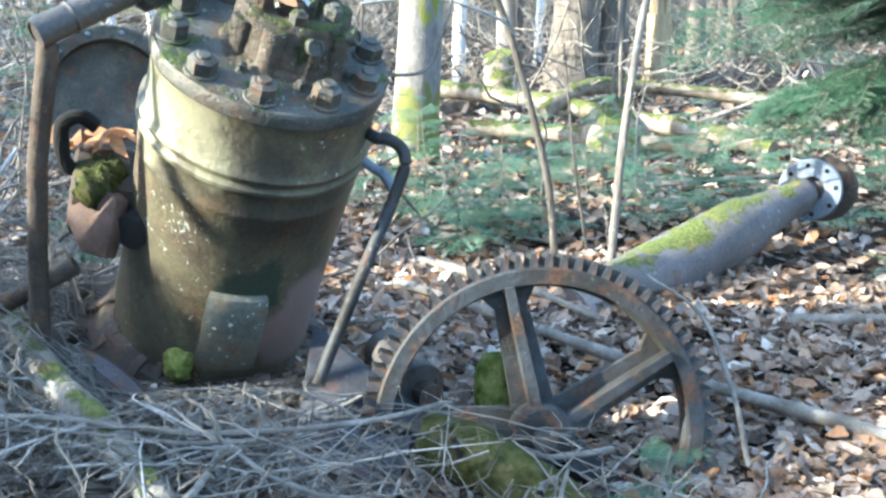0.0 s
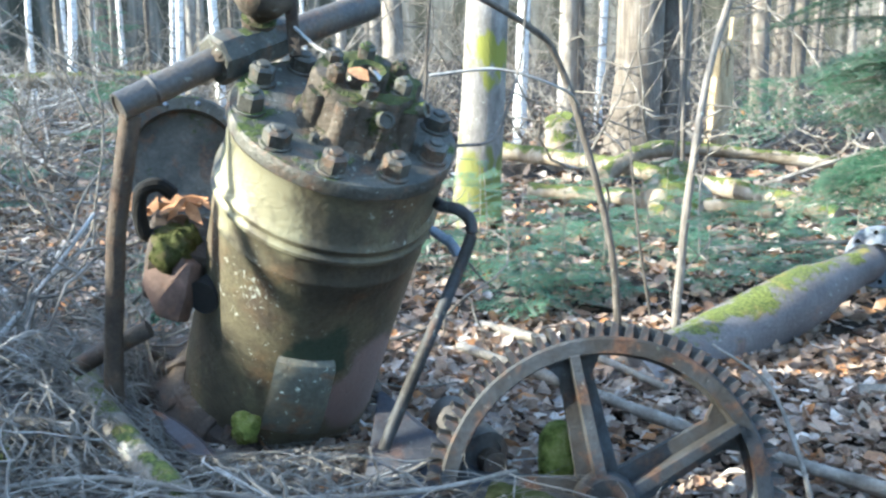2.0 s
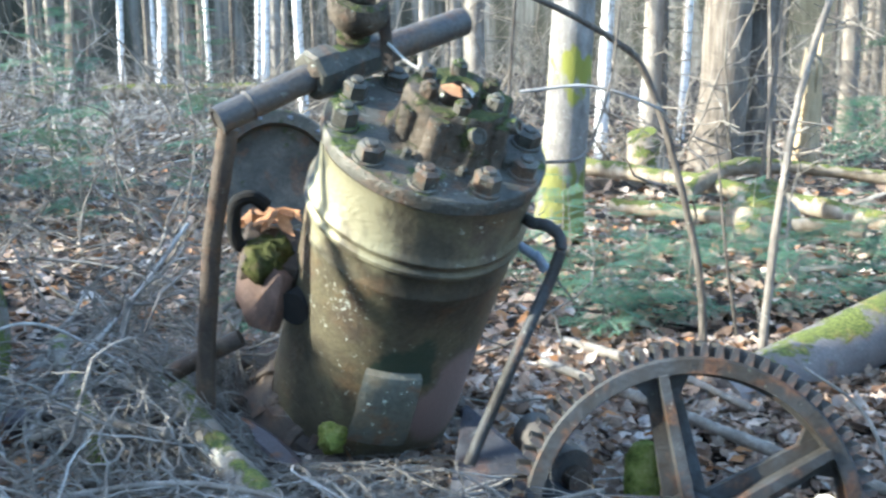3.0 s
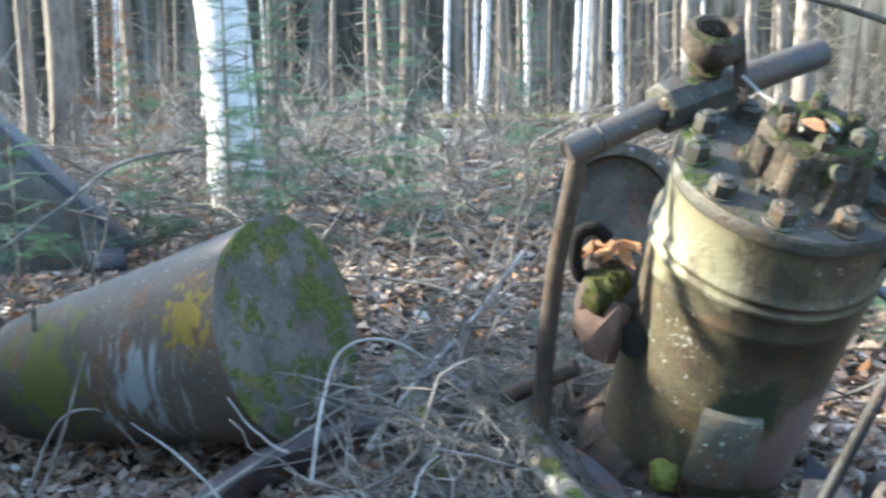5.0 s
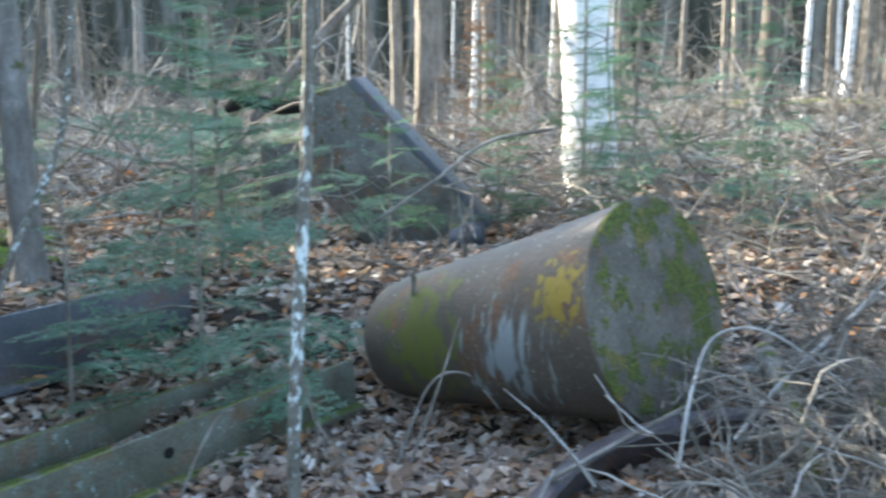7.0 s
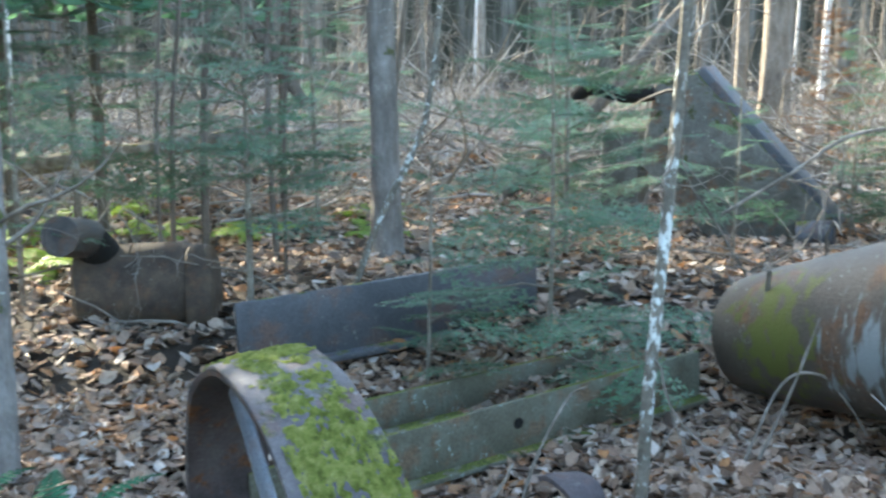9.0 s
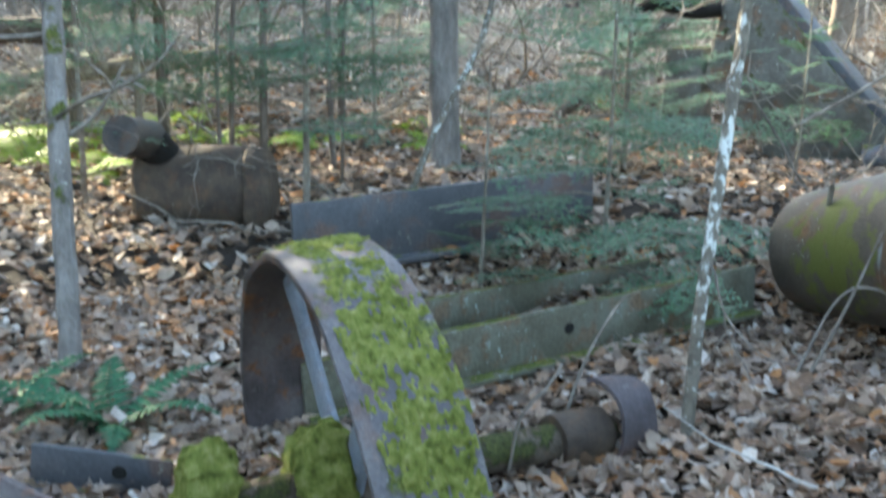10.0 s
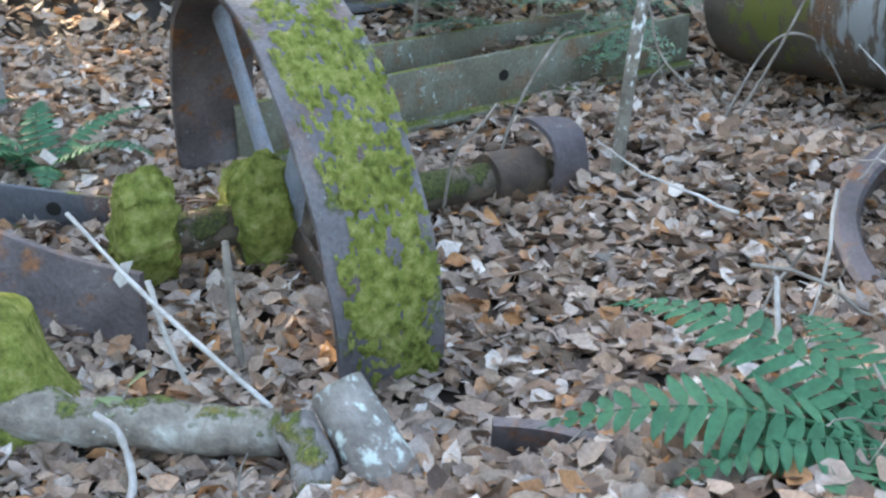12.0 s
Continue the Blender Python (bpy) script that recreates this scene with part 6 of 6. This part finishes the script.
def frond(length, width, n=18, droop=0.5, broad=0.8):
    """One fern frond along +x that arches down."""
    g = Geo()
    u = np.linspace(0, 1, n + 4)
    c = np.stack([length * u * (1 - 0.12 * u), 0 * u, length * (0.42 * u - droop * u ** 2)], -1)
    g.join(tube(c, np.linspace(0.0035, 0.001, len(u)), 5, False))
    for i in range(2, n + 3):
        w = width * math.sin(math.pi * min(1, 0.16 + 0.84 * u[i]) ** 0.8) * (1.02 - 0.25 * u[i])
        d = unit(c[i + 1] - c[i - 1]) if i < n + 3 else unit(c[i] - c[i - 1])
        b = length / n * broad
        for sd in (1, -1):
            t = unit(np.array((0.34, sd, -0.12)) + 0.05 * rng.normal(size=3))
            k = [0.0, 0.25, 0.55, 0.82, 1.0]
            wd = [0.45, 1.0, 0.85, 0.5, 0.06]
            v = []
            for kk, ww in zip(k, wd):
                m = c[i] + t * w * kk + np.array((0, 0, -0.12 * w * kk * kk))
                v += [m - d * b * ww * 0.5 + np.array((0, 0, 0.004)), m, m + d * b * ww * 0.5 + np.array((0, 0, 0.004))]
            q = [(3 * j + e, 3 * j + e + 1, 3 * j + e + 4, 3 * j + e + 3) for j in range(4) for e in (0, 1)]
            g.add(v, q)
    return g


def fern(loc, fronds, material, label, group="ferns"):
    th = thing("fern", loc, label, "fern", group)
    for a, l, tilt in fronds:
        part("frond", frond(l, l * (0.17 if material is M_FERN else 0.29), int(8 + 13 * l), 0.5, 0.70).moved(np.array(pose(*loc)) @ np.array(pose(0, 0, 0, 0, 0, a)) @ np.array(pose(0, 0, 0, rng.normal() * 8, tilt, 0))), material, th, sharp=180)
    return th


fern(at_ground(-1.04, 1.10), [(197, 0.72, -8), (234, 0.72, -3), (250, 0.50, -2), (218, 0.5, 4), (160, 0.5, -8), (285, 0.5, 0), (110, 0.5, -5), (40, 0.45, -5)], M_FERN, "green wood fern arching over dry leaves")
fern(at_ground(-3.5, 0.15), [(40, 0.5, -22), (100, 0.46, -26), (170, 0.46, -20), (240, 0.5, -22), (310, 0.5, -26), (350, 0.4, -14), (270, 0.4, -30)], M_FERN, "green wood fern arching over dry leaves")
fern(at_ground(-3.75, -0.15), [(40, 0.46, -20), (120, 0.44, -22), (200, 0.44, -18), (290, 0.46, -20)], M_FERN, "green wood fern arching over dry leaves")
fern(at_ground(0.55, 2.35), [(60, 0.2, -10), (150, 0.2, -10), (270, 0.2, -6)], M_FERN, "small green fern beside the gear wheel")
for x, y, l in ((-7.6, 0.3, 0.7), (-8.2, 0.9, 0.8), (-7.9, 1.6, 0.6), (-7.2, 2.2, 0.5), (-8.6, 0.1, 0.9), (-7.0, 0.6, 0.5), (-6.8, 2.9, 0.4), (-7.5, 3.2, 0.45), (-9.0, 1.6, 0.7), (-3.0, 0.62, 0.28)):
    fern(at_ground(x, y), [(60 * k + 20 * rng.normal(), l * rng.uniform(0.7, 1.1), -8 + 6 * rng.normal()) for k in range(6)], M_YELLOWFERN, "sunlit yellow-green fern on the forest floor", "yellow ferns")

# small broad-leaved plant
pl = thing("seedling", at_ground(-2.02, 0.0), "small seedling with two pale broad leaves", "plant")
x0, y0, z0 = at_ground(-2.02, 0.0)
part("stem", tube([(x0, y0, z0 - 0.02), (x0, y0 + 0.01, z0 + 0.06), (x0 - 0.02, y0 + 0.02, z0 + 0.12)], 0.003, 5), M_TWIG, pl)
for rx, rz in ((70, 20), (30, 120), (40, 250)):
    v, t3, q4 = leaves(1, lambda n: np.zeros((1, 2)), 0.075, 0.075, 0.05)
    part("leaf", Geo().add(v - v[0], t3, q4).moved(np.array(pose(x0 - 0.02, y0 + 0.02, z0 + 0.11, rx * 0.3, -rx * 0.6, rz))), M_GREEN_LEAF, pl, sharp=180)
